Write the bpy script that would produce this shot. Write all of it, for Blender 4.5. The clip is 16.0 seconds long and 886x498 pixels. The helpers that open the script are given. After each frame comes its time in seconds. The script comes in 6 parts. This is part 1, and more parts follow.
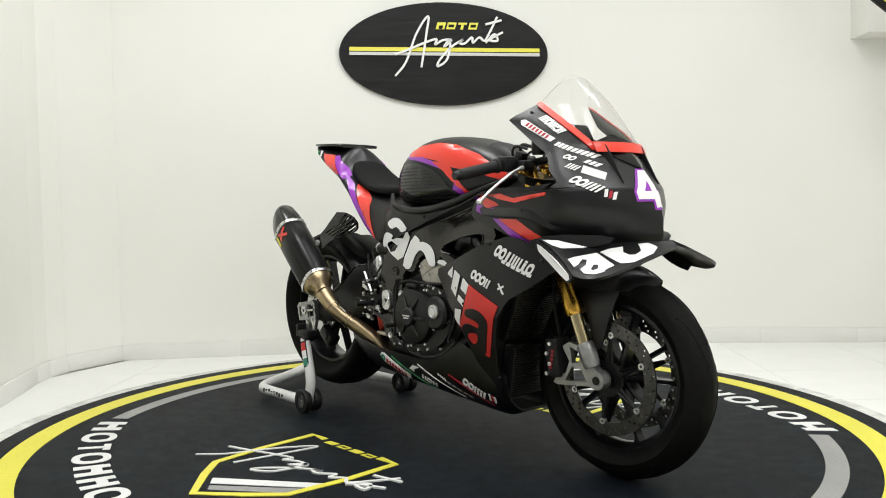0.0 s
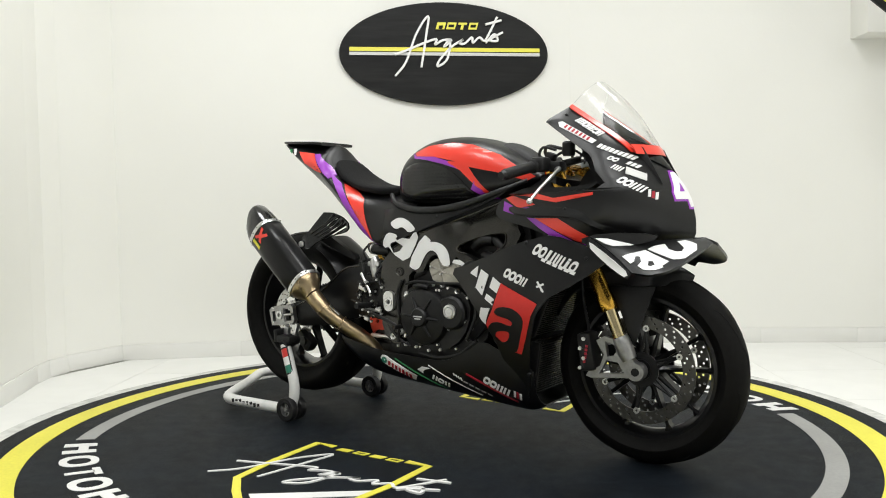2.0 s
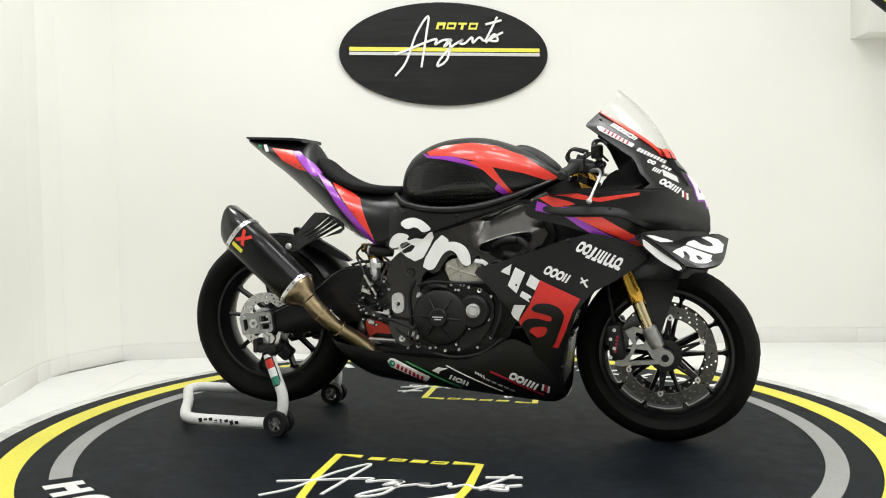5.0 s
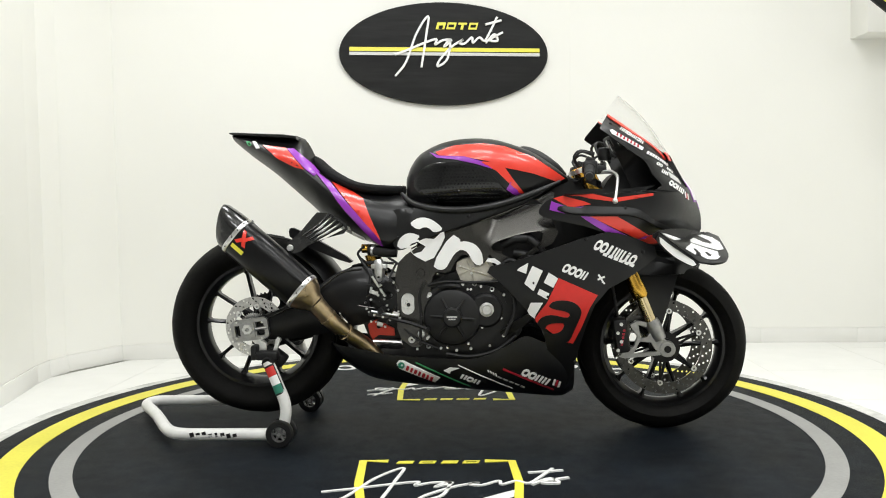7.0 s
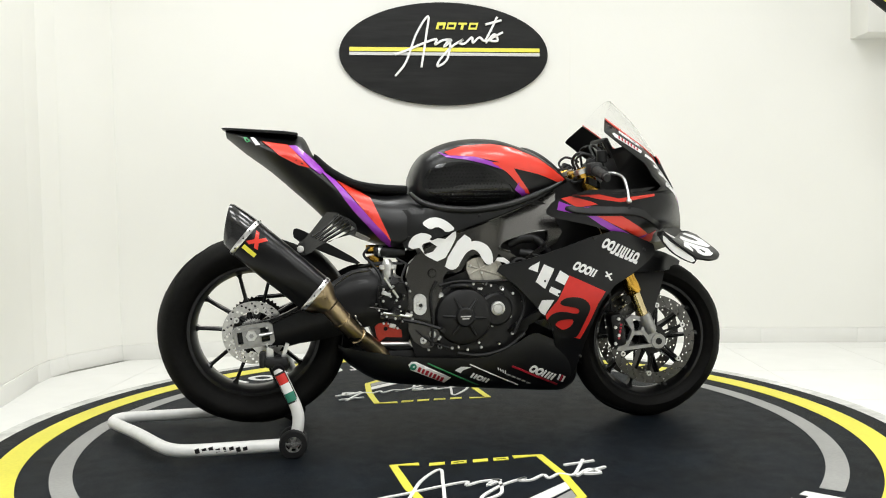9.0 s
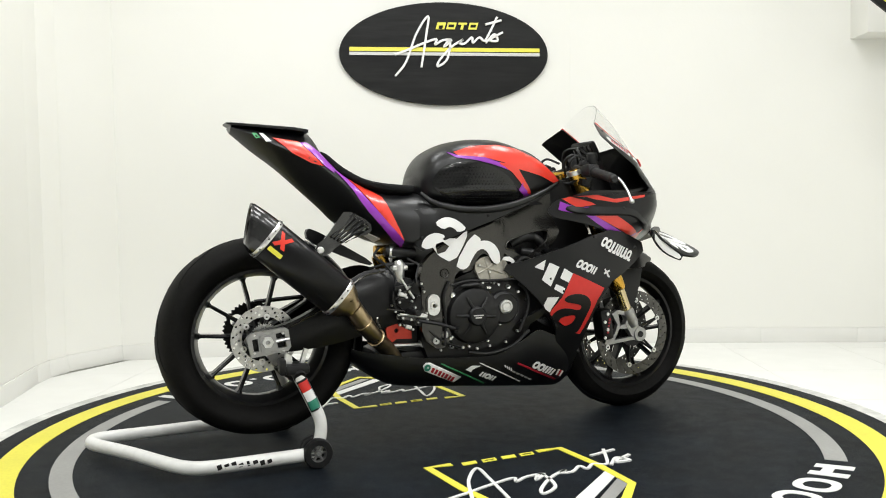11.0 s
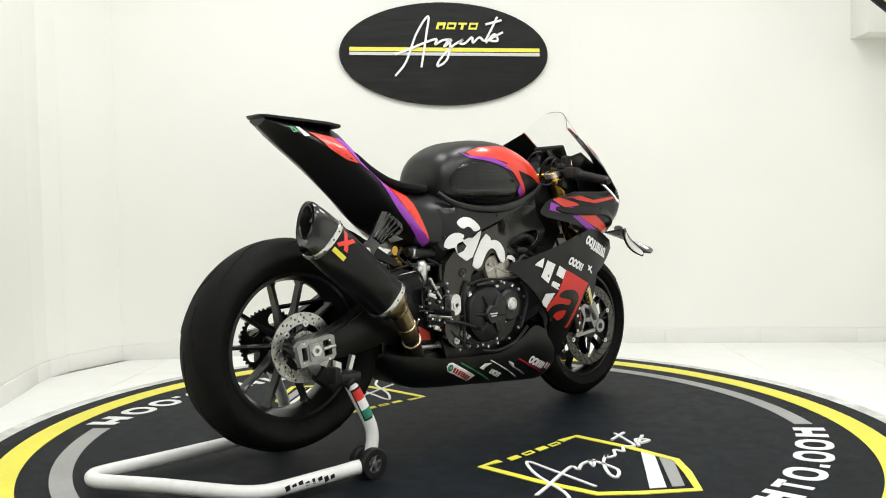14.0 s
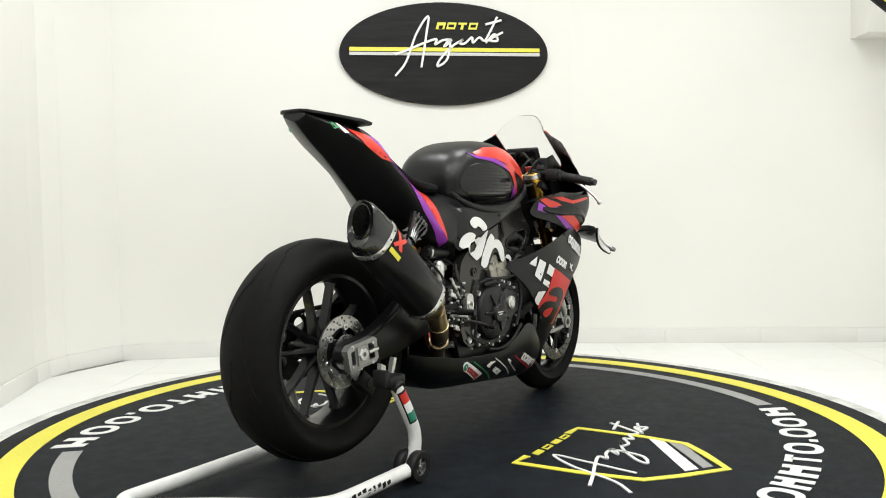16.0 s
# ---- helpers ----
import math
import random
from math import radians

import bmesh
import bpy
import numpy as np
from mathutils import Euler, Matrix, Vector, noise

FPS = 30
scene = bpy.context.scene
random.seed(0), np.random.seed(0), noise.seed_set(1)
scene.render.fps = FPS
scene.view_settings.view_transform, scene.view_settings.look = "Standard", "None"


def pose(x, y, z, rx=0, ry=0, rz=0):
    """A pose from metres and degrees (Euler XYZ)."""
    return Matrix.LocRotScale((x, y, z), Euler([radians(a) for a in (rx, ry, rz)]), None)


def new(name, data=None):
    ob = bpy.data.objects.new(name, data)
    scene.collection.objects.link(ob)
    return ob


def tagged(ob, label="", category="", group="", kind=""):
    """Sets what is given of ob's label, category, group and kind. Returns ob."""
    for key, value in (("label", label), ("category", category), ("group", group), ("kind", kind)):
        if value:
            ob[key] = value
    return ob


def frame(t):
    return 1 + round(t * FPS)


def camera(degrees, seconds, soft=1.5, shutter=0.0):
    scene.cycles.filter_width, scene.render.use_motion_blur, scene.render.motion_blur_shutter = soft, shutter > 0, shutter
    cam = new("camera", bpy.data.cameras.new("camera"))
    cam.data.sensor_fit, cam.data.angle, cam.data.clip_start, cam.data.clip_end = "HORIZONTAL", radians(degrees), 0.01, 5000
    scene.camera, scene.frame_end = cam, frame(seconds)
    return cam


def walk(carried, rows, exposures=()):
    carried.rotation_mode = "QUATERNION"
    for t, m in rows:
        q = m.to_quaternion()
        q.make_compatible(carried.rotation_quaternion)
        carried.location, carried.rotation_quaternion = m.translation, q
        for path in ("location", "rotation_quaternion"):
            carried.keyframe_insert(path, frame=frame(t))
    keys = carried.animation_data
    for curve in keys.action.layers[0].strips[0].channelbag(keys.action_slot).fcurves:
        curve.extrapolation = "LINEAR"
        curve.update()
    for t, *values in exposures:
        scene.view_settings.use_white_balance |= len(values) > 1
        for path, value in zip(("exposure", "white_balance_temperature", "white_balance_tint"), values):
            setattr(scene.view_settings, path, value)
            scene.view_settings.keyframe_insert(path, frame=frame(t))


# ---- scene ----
# the camera stands still, a little leaning to its right
cam = camera(57.0, 16.0, soft=1.0)
EYE = pose(0, -2.9595, 0.7917, 90 - 2.707, 0, 0.16) @ pose(0, 0, 0, 0, 0, -0.84)
walk(cam, [(0, EYE), (16, EYE)], exposures=[(0, -0.15), (2.5, -0.09), (6.5, 0.03), (16, 0.04)])

# ---- light ----
world = bpy.data.worlds.new("world")
scene.world = world
world.use_nodes = True
bg = world.node_tree.nodes["Background"]
bg.inputs[0].default_value = (1.0, 0.98, 0.93, 1)
bg.inputs[1].default_value = 0.35


def ceiling_lamp(x, y, z, sx, sy, watts):
    data = bpy.data.lights.new("ceiling_panel_light", "AREA")
    data.shape, data.size, data.size_y, data.energy = "RECTANGLE", sx, sy, watts
    data.color = (0.975, 0.985, 0.982)
    ob = new("ceiling_panel_light", data)
    ob.matrix_world = pose(x, y, z)
    return ob


for lx in (-0.95, 0.3, 1.55):
    for ly in (-3.2, -1.6, 0.2):
        ceiling_lamp(lx, ly, 2.955, 0.6, 0.6, 20.4)

# ---- materials ----


def material(name, colour, rough=0.5, metal=0.0, grain=0.0, scale=40.0, bump=0.0, bump_scale=200.0, coat=0.0, stain=0.0, stain_scale=4.0, rough_var=0.0, spec=0.5, stretch=(1, 1, 1)):
    m = bpy.data.materials.new(name)
    m.use_nodes = True
    nt = m.node_tree
    b = nt.nodes["Principled BSDF"]
    b.inputs["Base Color"].default_value = (*colour, 1)
    b.inputs["Roughness"].default_value = rough
    b.inputs["Metallic"].default_value = metal
    b.inputs["Coat Weight"].default_value = coat
    b.inputs["Coat Roughness"].default_value = 0.08
    b.inputs["Specular IOR Level"].default_value = spec
    tc = nt.nodes.new("ShaderNodeTexCoord")
    mp = nt.nodes.new("ShaderNodeMapping")
    mp.inputs["Scale"].default_value = stretch
    nt.links.new(tc.outputs["Object"], mp.inputs["Vector"])

    def tex(sc, detail=4):
        n = nt.nodes.new("ShaderNodeTexNoise")
        n.inputs["Scale"].default_value, n.inputs["Detail"].default_value = sc, detail
        nt.links.new(mp.outputs[0], n.inputs["Vector"])
        return n
    last = None
    for amount, sc in ((grain, scale), (stain, stain_scale)):
        if amount:
            ramp = nt.nodes.new("ShaderNodeMapRange")
            ramp.inputs["From Min"].default_value, ramp.inputs["From Max"].default_value = 0.3, 0.7
            ramp.inputs["To Min"].default_value, ramp.inputs["To Max"].default_value = 1 - amount, 1 + amount
            nt.links.new(tex(sc).outputs["Fac"], ramp.inputs["Value"])
            mix = nt.nodes.new("ShaderNodeVectorMath")
            mix.operation = "SCALE"
            if last:
                nt.links.new(last, mix.inputs[0])
            else:
                mix.inputs[0].default_value = colour
            nt.links.new(ramp.outputs[0], mix.inputs["Scale"])
            last = mix.outputs[0]
    if last:
        nt.links.new(last, b.inputs["Base Color"])
    if rough_var:
        ramp = nt.nodes.new("ShaderNodeMapRange")
        ramp.inputs["To Min"].default_value, ramp.inputs["To Max"].default_value = max(0.02, rough - rough_var), rough + rough_var
        nt.links.new(tex(scale * 0.3).outputs["Fac"], ramp.inputs["Value"])
        nt.links.new(ramp.outputs[0], b.inputs["Roughness"])
    if bump:
        bn = nt.nodes.new("ShaderNodeBump")
        bn.inputs["Strength"].default_value, bn.inputs["Distance"].default_value = bump, 0.002
        nt.links.new(tex(bump_scale).outputs["Fac"], bn.inputs["Height"])
        nt.links.new(bn.outputs[0], b.inputs["Normal"])
    return m


WALL = material("white_wall_paint", (0.82, 0.815, 0.77), 0.6, stain=0.015, stain_scale=1.5, bump=0.15, bump_scale=60)
SKIRT = material("white_skirting_tile", (0.77, 0.765, 0.73), 0.3, stain=0.03)
TILE = material("white_floor_tile", (0.82, 0.82, 0.79), 0.34, grain=0.012, scale=9, stain=0.02, rough_var=0.08)
GROUT = material("grey_grout", (0.6, 0.6, 0.56), 0.8)
# assumed grey for walls out of view, so less light bounces onto the bike
UNSEEN_WALL = material("unseen_wall_fill_cut_grey", (0.45, 0.45, 0.44), 0.7, stain=0.04, stain_scale=1.5)
CEIL = material("white_ceiling_paint", (0.82, 0.82, 0.8), 0.8)
MAT = material("dark_slate_rubber_mat", (0.0039, 0.0061, 0.0092), 0.58, grain=0.35, scale=60, stain=0.45, stain_scale=6, bump=0.5, bump_scale=500, rough_var=0.1, spec=0.11)
RIM_W = material("worn_white_edging", (0.6, 0.6, 0.57), 0.55, grain=0.12, scale=30, stain=0.25, stain_scale=9, bump=0.3)
YEL = material("yellow_floor_vinyl", (0.72, 0.66, 0.06), 0.5, grain=0.05, scale=90, stain=0.06)
GREY = material("grey_floor_vinyl", (0.28, 0.28, 0.27), 0.5, grain=0.06, scale=90, stain=0.08)
WHITE_V = material("white_floor_vinyl", (0.72, 0.72, 0.7), 0.5, grain=0.05, scale=90, stain=0.08)
SIGN = material("black_sign_board", (0.0085, 0.0088, 0.0085), 0.42, grain=0.5, scale=5, stain=0.35, stain_scale=2, bump=0.3, bump_scale=9, rough_var=0.2, spec=0.2, stretch=(1, 1, 9))
SIGN_W = material("white_acrylic", (0.85, 0.85, 0.83), 0.35, stain=0.02)
SIGN_Y = material("yellow_acrylic", (0.8, 0.74, 0.08), 0.35, stain=0.03)
SIGN_G = material("pale_grey_acrylic", (0.62, 0.62, 0.6), 0.35, stain=0.03)
BLACK = material("matt_black_bodywork", (0.0055, 0.0056, 0.006), 0.33, grain=0.12, scale=160, stain=0.1, rough_var=0.06, bump=0.06, bump_scale=600, spec=0.36)
GLOSS = material("gloss_black", (0.006, 0.006, 0.0063), 0.16, grain=0.1, coat=0.4, spec=0.22)
CARBON = material("satin_carbon", (0.005, 0.005, 0.0053), 0.3, grain=0.4, scale=320, coat=0.05, spec=0.2)
FRAME = material("dark_anodised_frame", (0.055, 0.053, 0.049), 0.22, metal=0.8, grain=0.05, scale=90, rough_var=0.03)
PLASTIC = material("black_plastic", (0.007, 0.007, 0.0073), 0.5, grain=0.15, scale=120, bump=0.1, spec=0.36)
ENGINE = material("black_engine_casting", (0.0045, 0.0045, 0.0048), 0.42, metal=0.0, grain=0.2, scale=180, bump=0.35, bump_scale=420, spec=0.36)
HEAD = material("magnesium_casting", (0.42, 0.4, 0.35), 0.45, metal=0.6, grain=0.15, scale=60, stain=0.15, bump=0.3)
RUBBER = material("tyre_rubber", (0.0062, 0.006, 0.0056), 0.62, grain=0.2, scale=70, stain=0.2, stain_scale=8, bump=0.25, bump_scale=260, spec=0.09)
RIMM = material("black_wheel_enamel", (0.007, 0.007, 0.0075), 0.3, grain=0.1, coat=0.2, spec=0.22)
STEEL = material("brushed_steel", (0.68, 0.68, 0.67), 0.3, metal=1.0, grain=0.12, scale=110, rough_var=0.1)
HANGER = material("gloss_carbon", (0.009, 0.009, 0.009), 0.2, grain=0.3, scale=320, coat=0.4, spec=0.5)
DISCF = material("dark_drilled_disc_steel", (0.1, 0.098, 0.093), 0.36, metal=1.0, grain=0.18, scale=70, rough_var=0.12)
DISCM = material("drilled_disc_steel", (0.5, 0.495, 0.48), 0.3, metal=1.0, grain=0.18, scale=70, rough_var=0.12)
ALU = material("machined_aluminium", (0.66, 0.66, 0.65), 0.3, metal=0.9, grain=0.1, scale=90, stain=0.1)
GOLD = material("gold_anodised", (0.62, 0.36, 0.06), 0.24, metal=1.0, grain=0.08, scale=60)
CAST = material("grey_cast_alloy", (0.34, 0.34, 0.335), 0.36, metal=0.85, grain=0.15, scale=60, stain=0.15, bump=0.2)
CHROMEG = material("nitride_fork_tube", (0.6, 0.5, 0.3), 0.16, metal=1.0, grain=0.05)
TITAN = material("heat_tinted_titanium", (0.4, 0.31, 0.19), 0.3, metal=1.0, grain=0.18, scale=24, stain=0.2, stain_scale=7, rough_var=0.1)
RED = material("fluorescent_red_paint", (0.72, 0.04, 0.022), 0.3, grain=0.03, coat=0.35)
REDM = material("matt_red_paint", (0.58, 0.022, 0.016), 0.42, grain=0.05)
PURPLE = material("purple_paint", (0.27, 0.03, 0.42), 0.32, grain=0.03, coat=0.3)
WHITE = material("white_vinyl", (0.78, 0.78, 0.77), 0.4, stain=0.03, stain_scale=12)
GREEN = material("green_vinyl", (0.05, 0.33, 0.12), 0.4, stain=0.04)
TEAL = material("dark_green_vinyl", (0.02, 0.2, 0.13), 0.4, stain=0.04)
YELV = material("yellow_vinyl", (0.75, 0.68, 0.05), 0.4, stain=0.04)
CRIMSON = material("crimson_vinyl", (0.36, 0.01, 0.025), 0.4, stain=0.04)
REDAN = material("red_anodised", (0.5, 0.05, 0.03), 0.35, metal=0.6, grain=0.1)
STANDW = material("white_powder_coat", (0.74, 0.74, 0.72), 0.36, grain=0.03, stain=0.05, stain_scale=10)
FOAM = material("black_seat_foam", (0.006, 0.006, 0.0062), 0.9, grain=0.2, scale=300, bump=0.6, bump_scale=700, spec=0.22)
GRIP = material("black_rubber_grip", (0.012, 0.012, 0.012), 0.6, grain=0.1, bump=0.3, bump_scale=500, spec=0.22)
MESH = material("dark_radiator_core", (0.06, 0.057, 0.05), 0.5, metal=0.5, grain=0.3, scale=300)

SCREEN = bpy.data.materials.new("clear_acrylic")
SCREEN.use_nodes = True
_b = SCREEN.node_tree.nodes["Principled BSDF"]
_b.inputs["Base Color"].default_value = (0.99, 0.99, 0.99, 1)
_b.inputs["Roughness"].default_value = 0.03
_b.inputs["Transmission Weight"].default_value = 1.0
_b.inputs["IOR"].default_value = 1.22

# ---- building blocks ----
from mathutils.bvhtree import BVHTree
from mathutils.geometry import delaunay_2d_cdt


def part(name, bm, mat, parent=None, label="", angle=38):
    bmesh.ops.remove_doubles(bm, verts=bm.verts, dist=1e-5)
    bmesh.ops.recalc_face_normals(bm, faces=bm.faces)
    for f in bm.faces:
        f.smooth = True
    for e in bm.edges:
        if len(e.link_faces) != 2 or e.calc_face_angle(0) > radians(angle):
            e.smooth = False
    me = bpy.data.meshes.new(name)
    bm.to_mesh(me)
    bm.free()
    me.materials.append(mat)
    ob = new(name, me)
    ob.parent = parent
    if label:
        ob["label"] = label
    return ob


def B():
    return bmesh.new()


def tube(bm, pts, r, seg=12, caps=True):
    pts = [Vector(q) for q in pts]
    rs = r if isinstance(r, (list, tuple)) else [r] * len(pts)
    rings, n = [], None
    for i, q in enumerate(pts):
        d = (pts[min(i + 1, len(pts) - 1)] - pts[max(i - 1, 0)]).normalized()
        if n is None:
            n = d.orthogonal().normalized()
        n = (n - d * n.dot(d)).normalized()
        s = d.cross(n)
        rings.append([bm.verts.new(q + (n * math.cos(a) + s * math.sin(a)) * rs[i]) for a in (2 * math.pi * k / seg for k in range(seg))])
    for a, b in zip(rings, rings[1:]):
        for k in range(seg):
            bm.faces.new((a[k], a[(k + 1) % seg], b[(k + 1) % seg], b[k]))
    if caps:
        bm.faces.new(rings[0][::-1])
        bm.faces.new(rings[-1])
    return bm


def smooth_path(pts, n=6):
    """A Catmull-Rom curve through the points."""
    p = [Vector(q) for q in pts]
    p = [2 * p[0] - p[1]] + p + [2 * p[-1] - p[-2]]
    out = []
    for a, b, c, d in zip(p, p[1:], p[2:], p[3:]):
        for k in range(n):
            t = k / n
            out.append(0.5 * (2 * b + (c - a) * t + (2 * a - 5 * b + 4 * c - d) * t * t + (3 * b - a - 3 * c + d) * t ** 3))
    return out + [p[-2]]


def lathe(bm, profile, c=(0, 0, 0), seg=64, closed=True, a0=0.0, a1=360.0):
    """Turns (radius, y) pairs round an axis along y through c."""
    full = abs(a1 - a0) > 359.9
    cnt = seg if full else seg + 1
    rings = []
    for k in range(cnt):
        a = radians(a0 + (a1 - a0) * k / seg)
        rings.append([bm.verts.new((c[0] + r * math.cos(a), c[1] + y, c[2] + r * math.sin(a))) for r, y in profile])
    n = len(profile)
    for k in range(seg):
        a, b = rings[k], rings[(k + 1) % cnt]
        for j in range(n if closed else n - 1):
            f = (a[j], a[(j + 1) % n], b[(j + 1) % n], b[j])
            bm.faces.new(f)
    if not full and closed:
        bm.faces.new(rings[0])
        bm.faces.new(rings[-1][::-1])
    return bm


def box(bm, c, s, bevel=0.0, m=None):
    got = bmesh.ops.create_cube(bm, size=1.0)["verts"]
    mm = Matrix.Translation(c) @ (m or Matrix()) @ Matrix.Diagonal((*s, 1))
    bmesh.ops.transform(bm, matrix=mm, verts=got)
    if bevel:
        es = {e for v in got for e in v.link_edges}
        bmesh.ops.bevel(bm, geom=list(es), offset=bevel, segments=2, affect="EDGES", profile=0.5)
    return bm


def chaikin(pts, times=2):
    for _ in range(times):
        out = []
        for a, b in zip(pts, pts[1:] + pts[:1]):
            out += [(0.75 * a[0] + 0.25 * b[0], 0.75 * a[1] + 0.25 * b[1]), (0.25 * a[0] + 0.75 * b[0], 0.25 * a[1] + 0.75 * b[1])]
        pts = out
    return pts


def dense(loop, step):
    out = []
    for a, b in zip(loop, loop[1:] + loop[:1]):
        n = max(1, int(math.hypot(b[0] - a[0], b[1] - a[1]) / step))
        out += [(a[0] + (b[0] - a[0]) * k / n, a[1] + (b[1] - a[1]) * k / n) for k in range(n)]
    return out


def inside(p, loops):
    odd = False
    for loop in loops:
        for (x1, y1), (x2, y2) in zip(loop, loop[1:] + loop[:1]):
            if (y1 > p[1]) != (y2 > p[1]) and p[0] < (x2 - x1) * (p[1] - y1) / (y2 - y1) + x1:
                odd = not odd
    return odd


def fill(loops, step=0.0):
    """Triangles that fill flat loops (holes by the even-odd rule); step: spacing of inner points."""
    pts, edges = [], []
    for loop in loops:
        n = len(pts)
        pts += [Vector(q) for q in loop]
        edges += [(n + k, n + (k + 1) % len(loop)) for k in range(len(loop))]
    if step:
        xs, ys = [q[0] for q in pts], [q[1] for q in pts]
        nx, ny = int((max(xs) - min(xs)) / step) + 1, int((max(ys) - min(ys)) / step) + 1
        for i in range(nx):
            for j in range(ny):
                q = (min(xs) + (i + 0.5 + 0.13 * (j % 2)) * step, min(ys) + (j + 0.5) * step)
                if inside(q, loops):
                    pts.append(Vector(q))
    v, _, f, *_ = delaunay_2d_cdt(pts, edges, [], 0, 1e-5)
    keep = []
    for t in f:
        c = sum((v[i] for i in t), Vector((0, 0))) / len(t)
        if inside(c, loops):
            keep.append(t)
    return v, keep


def sheet(bm, loops, place, back=None, step=0.0):
    """A filled outline set in space by place(u, v); with back(u, v) it gets that back face and edges."""
    v, faces = fill(loops, step)
    top = [bm.verts.new(place(q[0], q[1])) for q in v]
    low = [bm.verts.new(back(q[0], q[1])) for q in v] if back else None
    count = {}
    for t in faces:
        try:
            bm.faces.new([top[i] for i in t])
            if back:
                bm.faces.new([low[i] for i in reversed(t)])
        except ValueError:
            continue
        for a, b in zip(t, t[1:] + t[:1]):
            key = (min(a, b), max(a, b))
            count[key] = count.get(key, 0) + 1
    if back:
        for (a, b), k in count.items():
            if k == 1:
                bm.faces.new((top[a], top[b], low[b], low[a]))
    bmesh.ops.delete(bm, geom=[q for q in bm.verts if not q.link_faces], context="VERTS")
    return bm


def prism(bm, loops, y0, y1):
    """An outline in x, z, solid between y0 and y1."""
    return sheet(bm, loops, lambda x, z: (x, y0, z), lambda x, z: (x, y1, z))


def circle(cx, cy, r, n=24, a0=0.0):
    return [(cx + r * math.cos(a0 + 2 * math.pi * k / n), cy + r * math.sin(a0 + 2 * math.pi * k / n)) for k in range(n)]


def ring_section(x, top, bot, w, zw=None, nt=2.2, nb=2.2, seg=36, y0=0.0):
    """A closed rounded section across x: heights, half width, the height of its widest place, and how square it is."""
    zw = (top + bot) / 2 if zw is None else zw
    out = []
    for k in range(seg):
        a = 2 * math.pi * k / seg
        c, s = math.cos(a), math.sin(a)
        n = nt if s >= 0 else nb
        out.append(Vector((x, y0 + w * math.copysign(abs(c) ** (2 / n), c), zw + (top - zw if s >= 0 else zw - bot) * math.copysign(abs(s) ** (2 / n), s))))
    return out


def loft(bm, rings, caps=True, closed=True):
    vs = [[bm.verts.new(q) for q in r] for r in rings]
    n = len(rings[0])
    for a, b in zip(vs, vs[1:]):
        for k in range(n if closed else n - 1):
            bm.faces.new((a[k], a[(k + 1) % n], b[(k + 1) % n], b[k]))
    if caps and closed:
        bm.faces.new(vs[0][::-1])
        bm.faces.new(vs[-1])
    return bm


def between(rows, n):
    """Rows of numbers glided to n steps a span."""
    out = [tuple(q) for q in smooth_path_nd(rows, n)]
    return out


def smooth_path_nd(rows, n):
    p = [np.array(r, float) for r in rows]
    p = [2 * p[0] - p[1]] + p + [2 * p[-1] - p[-2]]
    out = []
    for a, b, c, d in zip(p, p[1:], p[2:], p[3:]):
        for k in range(n):
            t = k / n
            out.append(0.5 * (2 * b + (c - a) * t + (2 * a - 5 * b + 4 * c - d) * t * t + (3 * b - a - 3 * c + d) * t ** 3))
    return out + [p[-2]]


def thing(name, label, category, group="", kind=""):
    return tagged(new(name), label, category, group, kind)


# ---- the room ----
FLOOR_Z = -0.012
PLAN = [(-3.4, -6.0), (-3.05, -1.6), (-2.8, -0.63), (-2.445, 0.1), (-2.03, 1.1), (-1.8, 1.53), (0.75, 1.9), (2.95, 1.755), (3.1, -6.0)]
# a stretch of wall that steps into the room beside the turntable
PIER = [(-2.62, -0.28), (-1.865, 0.26), (-1.98, 0.92), (-1.99, 1.07), (-1.957, 1.2)]


def wall(name, a, b, label, mat):
    d = Vector((b[0] - a[0], b[1] - a[1], 0))
    n = Vector((-d.y, d.x, 0)).normalized() * 0.12
    bm = B()
    lo, hi = FLOOR_Z - 0.05, 3.0
    q = [Vector((*a, 0)), Vector((*b, 0)), Vector((*b, 0)) + n, Vector((*a, 0)) + n]
    vs = [bm.verts.new((v.x, v.y, z)) for z in (lo, hi) for v in q]
    for f in ((0, 1, 2, 3), (4, 5, 6, 7), (0, 1, 5, 4), (1, 2, 6, 5), (2, 3, 7, 6), (3, 0, 4, 7)):
        bm.faces.new([vs[i] for i in f])
    ob = tagged(part(name, bm, mat), label, "wall", kind="structure")
    return ob


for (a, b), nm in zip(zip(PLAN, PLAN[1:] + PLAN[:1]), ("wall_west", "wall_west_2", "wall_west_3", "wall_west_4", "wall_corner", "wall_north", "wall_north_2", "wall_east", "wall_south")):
    # south and rear west walls are never seen; their grey only weakens the fill
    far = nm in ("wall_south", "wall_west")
    wall(nm, a, b, "unseen wall behind or beside the camera, greyed to cut fill light" if far else "smooth white painted wall of the showroom", UNSEEN_WALL if far else WALL)


for nm, a, b in zip(("wall_pier_1", "wall_pier_2", "wall_pier_3", "wall_pier_4"), PIER, PIER[1:]):
    wall(nm, a, b, "smooth white painted wall of the showroom", WALL)


